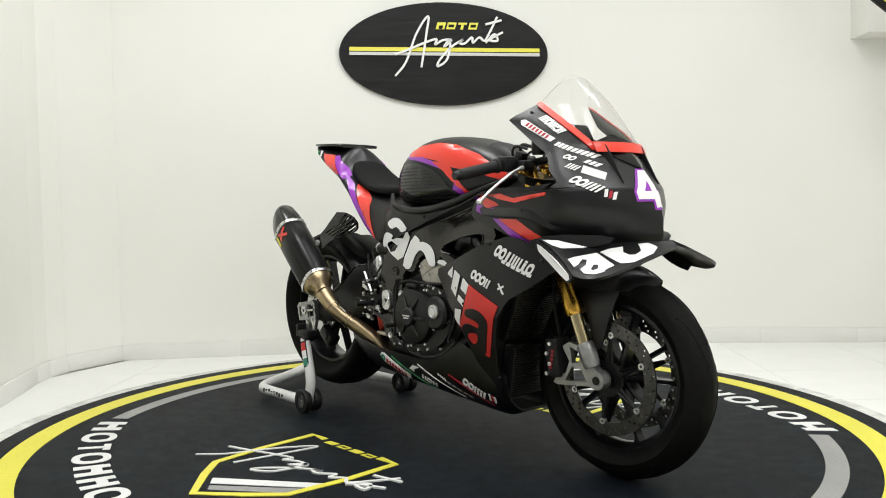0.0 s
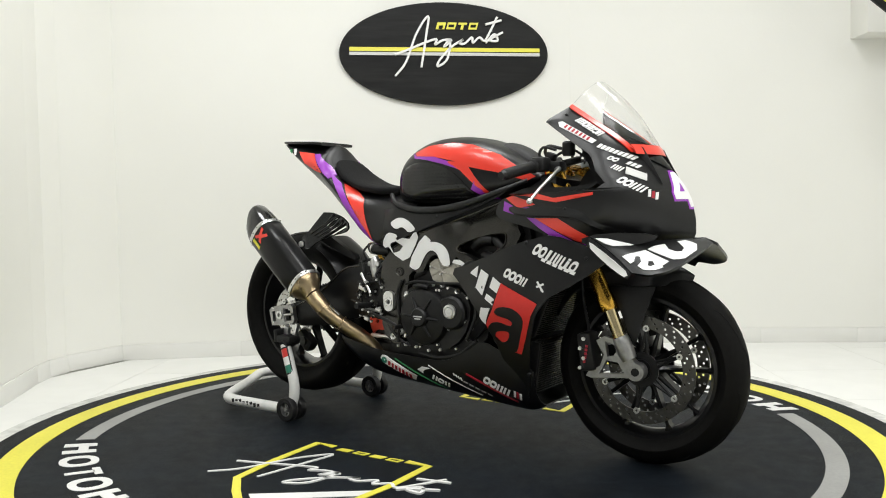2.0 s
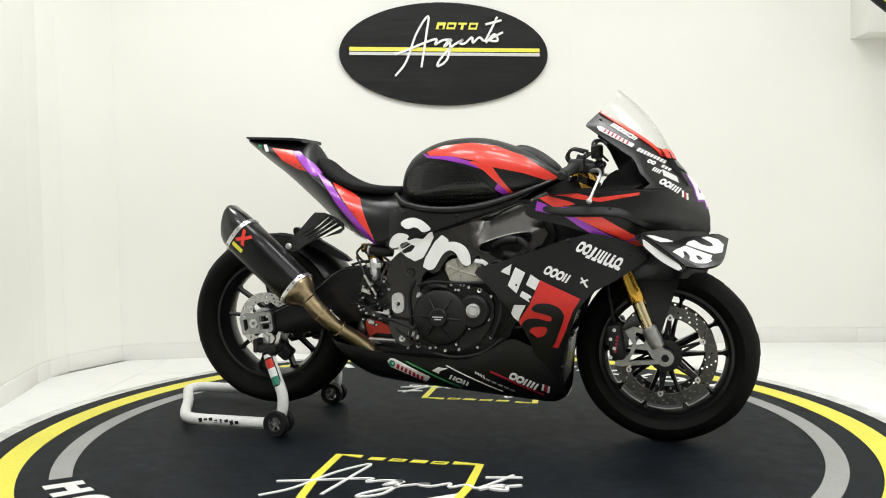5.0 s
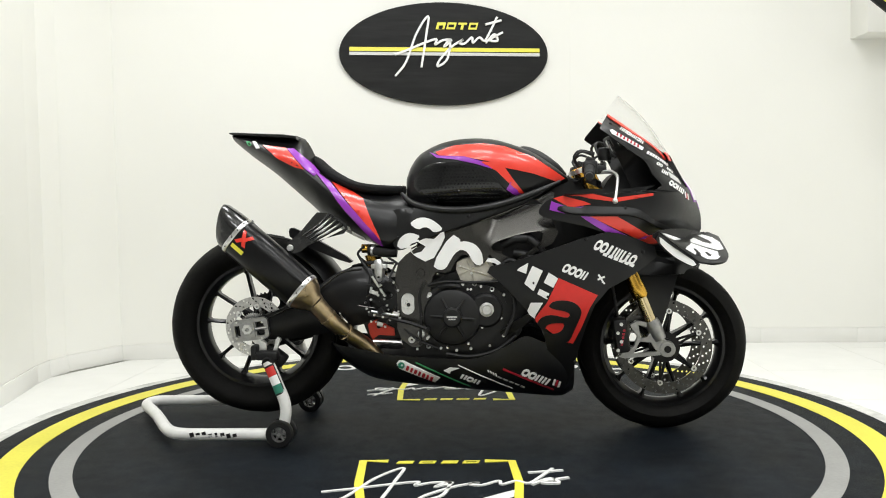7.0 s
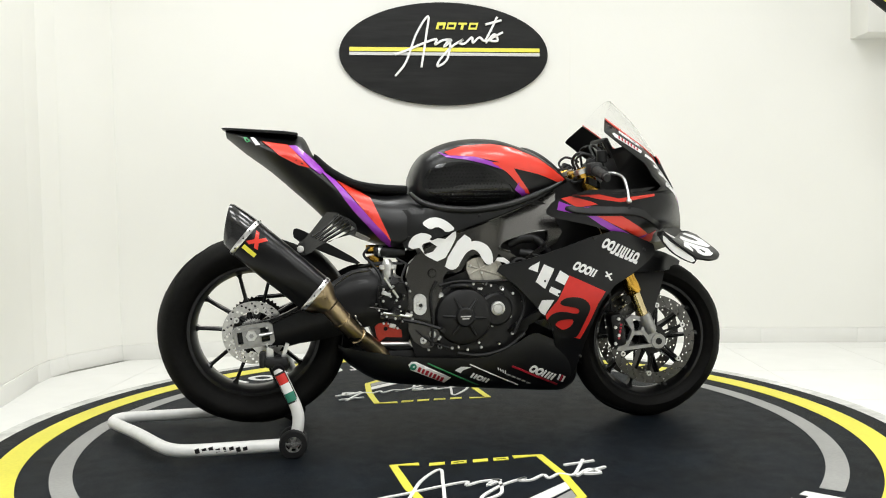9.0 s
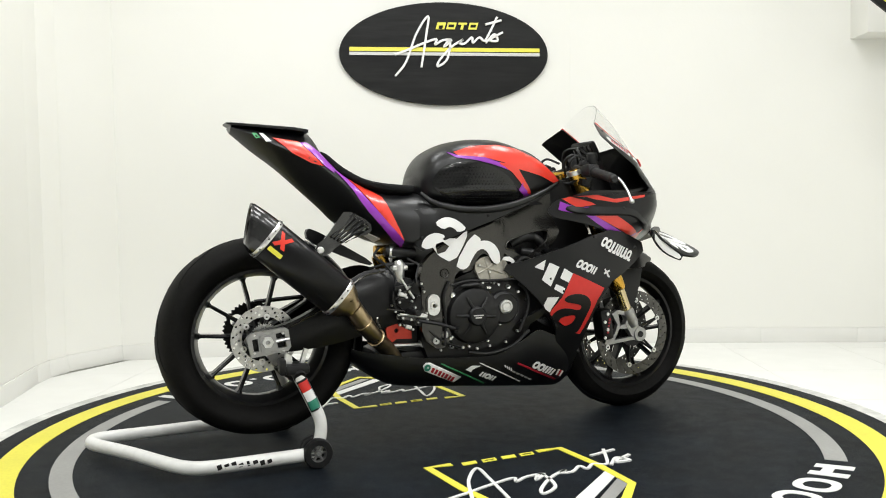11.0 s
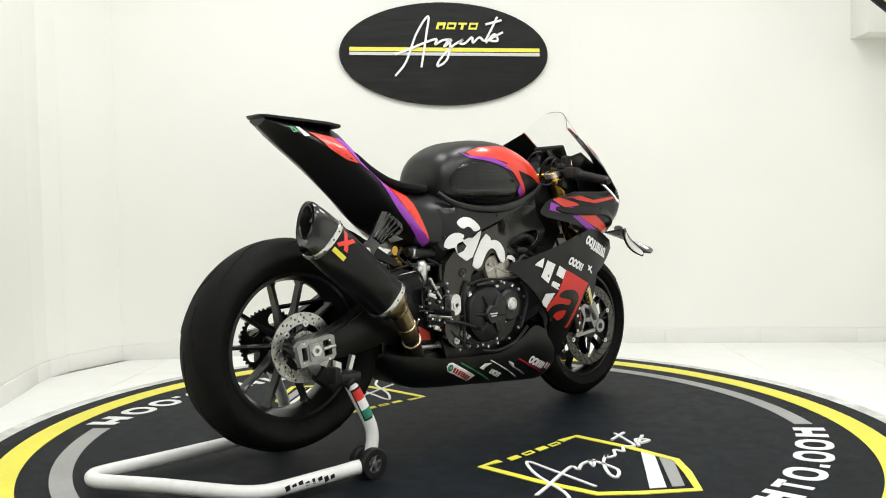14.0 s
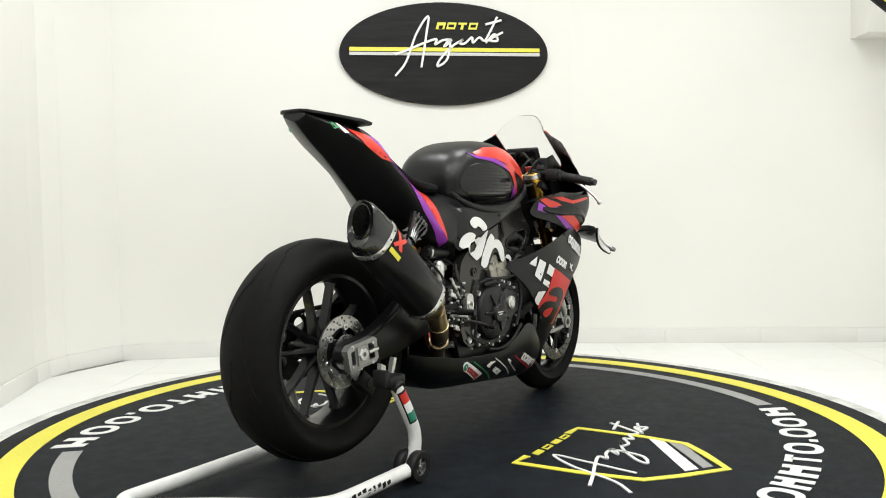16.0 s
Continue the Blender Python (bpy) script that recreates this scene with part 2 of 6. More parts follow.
def skirting(a, b):
    """Low tile skirting along a wall, each tile a piece."""
    run = tagged(new("baseboard"), "low white tile skirting along the wall", "baseboard", kind="structure")
    d = Vector((b[0] - a[0], b[1] - a[1], 0))
    n = max(1, round(d.length / 0.6))
    ang = math.atan2(d.y, d.x)
    for k in range(n):
        bm = B()
        box(bm, (0, 0, 0), (d.length / n - 0.0003, 0.012, 0.085), 0.0009)
        ob = part("skirting_tile", bm, SKIRT, run)
        ob.matrix_local = Matrix.Translation(Vector((*a, 0)) + d * ((k + 0.5) / n) + Vector((0, 0, FLOOR_Z + 0.0425))) @ Matrix.Rotation(ang, 4, "Z") @ pose(0, -0.008, 0)


for a, b in list(zip(PLAN[4:7], PLAN[5:8])) + list(zip(PIER[1:4], PIER[2:5])):
    skirting(a, b)

bm = B()
sheet(bm, [PLAN], lambda x, y: (x, y, FLOOR_Z - 0.006), lambda x, y: (x, y, FLOOR_Z - 0.05))
floor = tagged(part("floor", bm, GROUT), "pale glossy white tiled showroom floor", "floor", kind="structure")


def in_plan(x, y):
    return inside((x, y), [PLAN])


def floor_tiles():
    size, tilt, mesh = 0.625, Matrix.Rotation(radians(-2.5), 4, "Z"), None

    def clipped(loop):
        """The part of a loop that lies inside the walls."""
        for (ax, ay), (bx, by) in zip(PLAN, PLAN[1:] + PLAN[:1]):
            def side(q):
                return (bx - ax) * (q[1] - ay) - (by - ay) * (q[0] - ax) - 0.004
            out = []
            for p, q in zip(loop, loop[1:] + loop[:1]):
                sp, sq = side(p), side(q)
                if sp <= 0:
                    out.append(p)
                if (sp <= 0) != (sq <= 0):
                    f = sp / (sp - sq)
                    out.append((p[0] + (q[0] - p[0]) * f, p[1] + (q[1] - p[1]) * f))
            loop = out
            if len(loop) < 3:
                return []
        return loop
    half = (size - 0.002) / 2
    for i in range(-7, 6):
        for j in range(-11, 4):
            m = tilt @ Matrix.Translation((0.269 + (i + 0.5) * size, 0.442 + (j + 0.5) * size, FLOOR_Z))
            if m.translation.xy.length < 1.0:
                continue
            corners = [tuple((m @ Vector((x, y, 0))).xy) for x, y in ((-half, -half), (half, -half), (half, half), (-half, half))]
            whole = all(in_plan(*q) for q in corners)
            if whole and mesh:
                ob = new("tile", mesh)
                ob.parent = floor
            else:
                back = m.inverted()
                loop = [tuple((back @ Vector((*q, FLOOR_Z))).xy) for q in clipped(corners)]
                if len(loop) < 3:
                    continue
                bm = B()
                sheet(bm, [loop], lambda x, y: (x, y, 0), lambda x, y: (x, y, -0.006))
                ob = part("tile", bm, TILE, floor)
                mesh = ob.data if whole else mesh
            ob.matrix_local = m


bm = B()
sheet(bm, [PLAN], lambda x, y: (x, y, 2.97), lambda x, y: (x, y, 3.05))
tagged(part("ceiling", bm, CEIL), "plain white ceiling above the showroom", "ceiling", kind="structure")

# boxed-in ledge high on the back wall
bm = B()
box(bm, (2.66, 1.72, 2.351), (0.62, 0.24, 1.22), 0.004)
tagged(part("wall_box", bm, WALL), "white boxed-in duct high on the back wall", "wall box", kind="structure")


# ---- the turntable ----
TEXT_MID = -94.8


def turntable():
    t = thing("turntable", "round dark rubber-topped turntable with yellow and grey rings", "turntable")
    bm = B()
    prof = [(0.0, -0.011), (1.585, -0.011), (1.585, -0.001), (1.58, 0.0), (0.0, 0.0)]
    seg = 180
    c0 = bm.verts.new((0, 0, 0))
    c1 = bm.verts.new((0, 0, -0.011))
    rings = [[bm.verts.new((r * math.cos(2 * math.pi * k / seg), r * math.sin(2 * math.pi * k / seg), z)) for k in range(seg)] for r, z in prof[1:4]]
    for k in range(seg):
        j = (k + 1) % seg
        bm.faces.new((rings[2][k], rings[2][j], c0))
        bm.faces.new((rings[0][j], rings[0][k], c1))
        for a, b in zip(rings, rings[1:]):
            bm.faces.new((a[k], a[j], b[j], b[k]))
    part("top", bm, MAT, t, "dark slate rubber top")

    def band(name, r0, r1, a0, a1, mat, z=0.0016, label="", low=-0.0005):
        bm = B()
        n = max(4, int((a1 - a0) / 2))
        rows = []
        for k in range(n + 1):
            a = radians(a0 + (a1 - a0) * k / n)
            rows.append([bm.verts.new((r * math.cos(a), r * math.sin(a), h)) for r, h in ((r0, low), (r0, z), (r1, z), (r1, low))])
        for p, q in zip(rows, rows[1:]):
            for j in range(4):
                bm.faces.new((p[j], p[(j + 1) % 4], q[(j + 1) % 4], q[j]))
        if a1 - a0 < 359:
            bm.faces.new(rows[0])
            bm.faces.new(rows[-1])
        return part(name, bm, mat, t, label)

    band("edging", 1.588, 1.652, 0, 360, RIM_W, z=-0.004, low=-0.012, label="worn whitish edging ring")
    band("yellow_ring", 1.41, 1.5, 0, 360, YEL, label="yellow vinyl ring")
    for a in (TEXT_MID, TEXT_MID + 180):
        band("grey_arc", 1.255, 1.32, a + 47.5, a + 180 - 47.5, GREY, label="grey vinyl arc")
    return t


table = turntable()


def ribbon(bm, pts, width, place, thick, n=5):
    """A flat raised stroke along a path; place(u, v, h) sets it in space."""
    path = smooth_path([(u, v, 0) for u, v in pts], n)
    rows = []
    for i, q in enumerate(path):
        d = (path[min(i + 1, len(path) - 1)] - path[max(i - 1, 0)]).normalized()
        s = Vector((-d.y, d.x, 0)) * width / 2
        rows.append([bm.verts.new(place(*(q + k * s).xy, h)) for k, h in ((-1, 0), (-1, thick), (1, thick), (1, 0))])
    for a, b in zip(rows, rows[1:]):
        for j in range(4):
            bm.faces.new((a[j], a[(j + 1) % 4], b[(j + 1) % 4], b[j]))
    bm.faces.new(rows[0])
    bm.faces.new(rows[-1])


def slab(bm, loops, place, thick, step=0.0):
    sheet(bm, loops, lambda u, v: place(u, v, thick), lambda u, v: place(u, v, 0), step)


def rect(u, v, w, h, slant=0.0):
    return [(u - w / 2 - slant * h / 2, v - h / 2), (u + w / 2 - slant * h / 2, v - h / 2), (u + w / 2 + slant * h / 2, v + h / 2), (u - w / 2 + slant * h / 2, v + h / 2)]


# flowing handwritten mark: three strokes and a flourish, in hundredths of its width
FLOURISH = [[(0, -21), (10, -8), (20, 18), (31, 34), (29, 17), (24, -13)],
            [(0, -1.5), (12, 3), (26, 9), (38, 13), (37, 8), (44, 12), (52, 12), (45, 6), (51, 13), (48, -5), (39, -12), (41, -6), (52, 6), (63, 13), (59, 10), (64, 9), (71, 15), (72, 10), (78, 15), (83, 12), (89, 22), (95, 34)],
            [(84, 27), (99, 31)],
            [(84, 10), (92, 18), (95, 12), (88, 13), (100, 20)]]


def turntable_marks():
    for turn in (0, 180):
        spin = Matrix.Rotation(radians(turn), 3, "Z")

        def at(u, v, h):
            return spin @ Vector((u, v, h))
        # the shield outline, open at the top for a word
        A, Bq, C, D, E = (-0.27, -0.405), (0.2, -0.427), (0.187, -0.815), (-0.018, -0.996), (-0.236, -0.806)
        bm = B()
        ribbon(bm, [(-0.19, -0.412), A, (-0.262, -0.62), E, (-0.15, -0.89), D, (0.1, -0.9), C, (0.205, -0.63), Bq, (0.115, -0.422)], 0.026, at, 0.0024, 1)
        part("shield_outline", bm, YEL, table, "yellow shield outline")
        bm = B()
        slab(bm, [[(0.187, -0.69), (0.18, -0.745), (-0.06, -0.92), (-0.1, -0.89)]], at, 0.0018)
        part("shield_stripe", bm, WHITE_V, table, "white stripe")
        bm = B()
        slab(bm, [[(0.178, -0.76), (0.172, -0.815), (-0.015, -0.952), (-0.045, -0.93)]], at, 0.0018)
        part("shield_stripe", bm, GREY, table, "grey stripe")
        bm = B()
        for i, stroke in enumerate(FLOURISH):
            ribbon(bm, [(-0.36 + 0.00713 * a, -0.68 - 0.0004 * a + 0.0062 * b) for a, b in stroke], 0.0105, lambda u, v, h, k=i: at(u, v, h + 0.0008 * (h > 0) * k), 0.003)
        part("flourish", bm, WHITE_V, table, "white handwritten flourish")
        for i, u in enumerate((-0.135, -0.065, 0.005, 0.072)):
            bm = B()
            loops = [rect(u, -0.428 - 0.02 * u, 0.05, 0.026, 0.25)]
            if i in (1, 3):
                loops.append(rect(u, -0.428 - 0.02 * u, 0.034, 0.011, 0.25))
            slab(bm, loops, at, 0.002)
            part("word_block", bm, YEL, table)
        # the ring's lettering, as plain blocks: o ring, n pair of bars, i bar, . dot
        kinds = "noio" + "nnonnio" + "." + "oon"
        wide = [1.22, 1.08, 0.88, 1.08, 1.08, 1.0, 1.08, 0.88, 1.08, 0.88, 1.08, 0.42, 1.02, 1.08, 1.22]
        run = 0.0
        for kind, share in zip(kinds, wide):
            mid = radians(TEXT_MID + turn - 46.3 + 92.6 * (run + share / 2) / sum(wide))
            run += share

            # the line of letters bows in towards the middle of the table
            bow = (math.degrees(mid) - TEXT_MID - turn) / 45
            radius = (1.185 if turn == 0 else 1.222) + 0.098 * bow * bow

            def polar(u, v, h, m=mid, rr=radius, lean=0.19 * bow):
                a = m + u / rr
                r = rr - v + lean * u
                return Vector((r * math.cos(a), r * math.sin(a), h))
            w, h = 0.1 * share, 0.108
            bm = B()
            if kind == "o":
                loops = [chaikin(rect(0, 0, w * 1.12, h * 1.12), 3), chaikin(rect(0, 0, w * 0.62, h * 0.66), 3)]
            elif kind == "n":
                loops = [rect(-w * 0.33, 0, w * 0.3, h), rect(w * 0.33, 0, w * 0.3, h), rect(0, 0.012, w * 0.36, h * 0.3)]
            elif kind == "i":
                loops = [rect(0, -0.008, w * 0.26, h * 0.8), rect(0, h * 0.39, w * 0.85, h * 0.22)]
            else:
                loops = [rect(0, -h * 0.36, w * 0.6, h * 0.26)]
            for lp in loops if kind != "o" else [loops]:
                slab(bm, lp if kind == "o" else [lp], polar, 0.0016, 0.03)
            part("letter_block", bm, WHITE_V, table)


turntable_marks()


# ---- the oval sign ----
def oval_sign():
    s = thing("wall_sign", "black oval board with white script and stripes on the white wall", "sign")
    a, b = 0.6045, 0.292
    d = Vector((0.75 + 1.8, 1.9 - 1.53, 0)).normalized()
    n = Vector((d.y, -d.x, 0))
    base = Vector((-1.8, 1.53, 0)) + d * ((0.0135 + 1.8) / d.x)
    lift = 1.689
    roll = radians(0.25)

    def at(u, v, h):
        u, v = u * math.cos(roll) - v * math.sin(roll), u * math.sin(roll) + v * math.cos(roll)
        return base + d * u + n * (0.002 + h) + Vector((0, 0, lift + v))
    bm = B()
    seg = 120
    rows = [[bm.verts.new(at(a * k * math.cos(2 * math.pi * i / seg), b * kk * math.sin(2 * math.pi * i / seg), h)) for i in range(seg)]
            for k, kk, h in ((1, 1, 0), (1, 1, 0.02), (0.995, 0.99, 0.024))]
    for p, q in zip(rows, rows[1:]):
        for i in range(seg):
            bm.faces.new((p[i], p[(i + 1) % seg], q[(i + 1) % seg], q[i]))
    bm.faces.new(rows[0][::-1])
    bm.faces.new(rows[2])
    part("board", bm, SIGN, s, "black oval board")
    px = 1.208 / 367

    def P(x, y):
        return ((x - 784.5) * px, (95 - y) * px)

    def face(u, v, h):
        return at(u, v, 0.024 + h)
    for nm, y0, y1, mat in (("stripe", 85, 91.6, SIGN_Y), ("stripe", 93.2, 98.6, SIGN_G)):
        bm = B()
        (u0, v0), (u1, v1) = P(618, y1), P(952.5, y0)
        slab(bm, [rect((u0 + u1) / 2, (v0 + v1) / 2, u1 - u0, v1 - v0)], face, 0.008)
        part(nm, bm, mat, s)
    bm = B()
    for i, stroke in enumerate(FLOURISH):
        ribbon(bm, [P(696 + 1.9 * q, 95 - 1.87 * r) for q, r in stroke], 0.012, lambda u, v, h, k=i: face(u, v, h + 0.001 * k * (h > 0)), 0.016)
    part("flourish", bm, SIGN_W, s, "white handwritten flourish")
    for i, x in enumerate((777, 795.5, 814.5, 834)):
        bm = B()
        u, v = P(x, 47.5)
        loops = [rect(u, v, 0.05, 0.038, 0.3)]
        if i in (1, 3):
            loops.append(rect(u, v, 0.032, 0.017, 0.3))
        elif i == 0:
            loops.append(rect(u, v - 0.008, 0.022, 0.021, 0.3))
        else:
            loops = [rect(u, v - 0.006, 0.015, 0.027, 0.3), rect(u + 0.004, v + 0.0135, 0.05, 0.011, 0.3)]
        for lp in ([loops] if i != 2 else [[q] for q in loops]):
            slab(bm, lp, face, 0.01)
        part("word_block", bm, SIGN_Y, s)
    return s


oval_sign()

# ---- the motorcycle ----
bike = thing("motorcycle", "matt black racing motorcycle with red and purple stripes on a turntable", "motorcycle")
FW, RW = Vector((0.765, 0, 0.3)), Vector((-0.685, 0, 0.388))


def wheel(name, c, R, wid, rim_r, flat, spokes):
    w = part_empty(name, bike, c)
    # tyre: a round tread over straight walls
    half = wid / 2
    prof = []
    for k in range(-8, 9):
        a = k / 8
        prof.append((R - (R - rim_r) * flat * (1 - math.sqrt(max(0, 1 - (a * 0.97) ** 2))), a * half))
    prof = [(rim_r - 0.004, -half * 0.62), (rim_r + 0.012, -half * 0.8), (rim_r + (R - rim_r) * 0.38, -half * 0.985)] + prof + [(rim_r + (R - rim_r) * 0.38, half * 0.985), (rim_r + 0.012, half * 0.8), (rim_r - 0.004, half * 0.62)]
    bm = B()
    lathe(bm, prof, seg=96)
    tyre = part("tyre", bm, RUBBER, w, "worn black slick-edged tyre", 60)
    # fine tread cuts
    for k in range(7):
        a0 = 2 * math.pi * k / 7
        for sg in (-1, 1):
            bm = B()
            pts = []
            for j in range(9):
                f = j / 8
                y = sg * half * (0.1 + 0.62 * f ** 1.6)
                kk = y / half
                rr = R - (R - rim_r) * flat * (1 - math.sqrt(max(0, 1 - (kk * 0.97) ** 2))) + 0.0004
                a = a0 + 0.72 * f + 0.07 * math.sin(f * 9) + (0.4 if sg > 0 else 0)
                pts.append((rr * math.cos(a), y, rr * math.sin(a)))
            tube(bm, smooth_path(pts, 2), 0.0018, 5)
            part("tread_groove", bm, FOAM, tyre)
    bm = B()
    hr = half * 0.62
    lathe(bm, [(rim_r + 0.006, -hr), (rim_r + 0.006, -hr + 0.008), (rim_r - 0.012, -hr + 0.012), (rim_r - 0.022, -hr * 0.3), (rim_r - 0.022, hr * 0.3), (rim_r - 0.012, hr - 0.012), (rim_r + 0.006, hr - 0.008), (rim_r + 0.006, hr),
               (rim_r - 0.014, hr), (rim_r - 0.03, hr * 0.35), (rim_r - 0.03, -hr * 0.35), (rim_r - 0.014, -hr)], seg=96)
    part("rim", bm, RIMM, w, "black painted wheel rim")
    bm = B()
    lathe(bm, [(0.012, -0.075), (0.032, -0.075), (0.036, -0.03), (0.042, 0), (0.036, 0.03), (0.032, 0.075), (0.012, 0.075)], seg=32)
    part("hub", bm, RIMM, w)
    for k in range(spokes):
        base = 2 * math.pi * k / spokes + 0.3
        for off in (-0.27, 0.27):
            bm = B()
            p0 = Vector((0.034 * math.cos(base + off * 1.5), 0, 0.034 * math.sin(base + off * 1.5)))
            p1 = Vector(((rim_r - 0.024) * math.cos(base + off), 0, (rim_r - 0.024) * math.sin(base + off)))
            d = (p1 - p0).normalized()
            s = Vector((-d.z, 0, d.x))
            rings = []
            for f, hw, th in ((0, 0.01, 0.02), (0.45, 0.0058, 0.015), (0.9, 0.0055, 0.014), (1, 0.014, 0.02)):
                q = p0.lerp(p1, f)
                rings.append([q + s * x + Vector((0, y, 0)) for x, y in ((-hw, -th), (0, -th * 1.3), (hw, -th), (hw, th), (0, th * 1.3), (-hw, th))])
            loft(bm, rings)
            part("spoke", bm, RIMM, w)
    return w


def part_empty(name, parent, c):
    ob = new(name)
    ob.parent = parent
    ob.location = c
    return ob


def brake_disc(parent, c, r, r_in, y, holes, carrier=True, steel=DISCM):
    """A drilled disc on a carrier with floating bobbins."""
    loops = [circle(0, 0, r, 72), circle(0, 0, r_in, 60)]
    for k in range(holes):
        for j in range(3):
            a = 2 * math.pi * (k + j * 0.33) / holes
            rr = r_in + (r - r_in) * (0.22 + 0.29 * j)
            loops.append(circle(rr * math.cos(a), rr * math.sin(a), 0.0042, 7))
    bm = B()
    sheet(bm, loops, lambda x, z: (c[0] + x, y - 0.0028, c[2] + z), lambda x, z: (c[0] + x, y + 0.0028, c[2] + z))
    d = part("brake_disc", bm, steel, parent, "drilled steel brake disc")
    if carrier:
        bm = B()
        lathe(bm, [(0.03, y - 0.004), (r_in * 0.42, y - 0.004), (r_in * 0.42, y + 0.004), (0.03, y + 0.004)], (c[0], 0, c[2]), 40)
        part("carrier", bm, ENGINE, d, "black disc carrier")
        for k in range(6):
            a = 2 * math.pi * k / 6 + 0.4
            p = Vector((math.cos(a), 0, math.sin(a)))
            for da in (-0.16, 0.16):
                q = Vector((math.cos(a + da), 0, math.sin(a + da)))
                bm = B()
                tube(bm, [(c[0] + q.x * r_in * 0.4, y, c[2] + q.z * r_in * 0.4), (c[0] + p.x * r_in * 0.98, y, c[2] + p.z * r_in * 0.98)], 0.005, 6)
                part("carrier_arm", bm, ENGINE, d)
        for k in range(6):
            a = 2 * math.pi * k / 6 + 0.4
            bm = B()
            q = (c[0] + math.cos(a) * r_in * 1.0, 0, c[2] + math.sin(a) * r_in * 1.0)
            lathe(bm, [(0.004, y - 0.006), (0.0095, y - 0.006), (0.0095, y + 0.006), (0.004, y + 0.006)], q, 14)
            part("bobbin", bm, STEEL, d)
    return d


front_wheel = wheel("front_wheel", FW, 0.301, 0.12, 0.224, 0.88, 5)
rear_wheel = wheel("rear_wheel", RW, 0.326, 0.2, 0.228, 0.62, 5)
for yy in (-0.066, 0.066):
    brake_disc(bike, FW, 0.166, 0.128, yy, 26, steel=DISCF)
brake_disc(bike, RW, 0.106, 0.072, -0.095, 18)
bm = B()
teeth = [((0.105 if k % 2 else 0.097) * math.cos(2 * math.pi * k / 84), (0.105 if k % 2 else 0.097) * math.sin(2 * math.pi * k / 84)) for k in range(84)]
holes = [circle(0.068 * math.cos(k * 2 * math.pi / 5), 0.068 * math.sin(k * 2 * math.pi / 5), 0.022, 14) for k in range(5)]
sheet(bm, [teeth, circle(0, 0, 0.03)] + holes, lambda x, z: (RW.x + x, 0.098, RW.z + z), lambda x, z: (RW.x + x, 0.104, RW.z + z))
part("sprocket", bm, ENGINE, bike, "black rear sprocket")


# --- bodywork ---
def tank():
    rows = [(-0.135, 0.915, 0.83, 0.09, 0.865), (-0.118, 0.955, 0.815, 0.118, 0.87), (-0.085, 0.995, 0.805, 0.14, 0.875), (-0.02, 1.028, 0.8, 0.16, 0.885), (0.05, 1.043, 0.8, 0.172, 0.9),
            (0.13, 1.045, 0.8, 0.172, 0.905), (0.2, 1.034, 0.805, 0.166, 0.905), (0.295, 1.0, 0.82, 0.146, 0.9), (0.366, 0.957, 0.85, 0.118, 0.9), (0.43, 0.905, 0.88, 0.08, 0.893)]
    bm = B()
    loft(bm, [ring_section(x, t, b, w, zw, 3.2, 2.8, 44) for x, t, b, w, zw in between(rows, 3)])
    return part("tank", bm, BLACK, bike, "matt black fuel tank cover")


TANK = tank()


def tank_skirt():
    """The rolled lower edge of the tank cover."""
    for sg in (-1, 1):
        bm = B()
        path = smooth_path([(-0.15, sg * 0.125, 0.852), (-0.11, sg * 0.15, 0.818), (-0.03, sg * 0.165, 0.797), (0.08, sg * 0.172, 0.793), (0.2, sg * 0.166, 0.812), (0.32, sg * 0.145, 0.852), (0.4, sg * 0.11, 0.885)], 5)
        tube(bm, path, [0.006 + 0.008 * math.sin(math.pi * (i + 1) / (len(path) + 1)) for i in range(len(path))], 10)
        part("tank_skirt", bm, BLACK, TANK)


tank_skirt()


def air_box_cover():
    bm = B()
    rows = [(0.24, 1.0, 0.95, 0.05), (0.28, 1.018, 0.94, 0.062), (0.34, 0.998, 0.92, 0.06), (0.4, 0.955, 0.9, 0.05), (0.43, 0.92, 0.89, 0.035)]
    loft(bm, [ring_section(x, t, b, w, None, 2.6, 2.6, 24) for x, t, b, w in between(rows, 3)])
    return part("tank_nose_cover", bm, PLASTIC, bike)


air_box_cover()


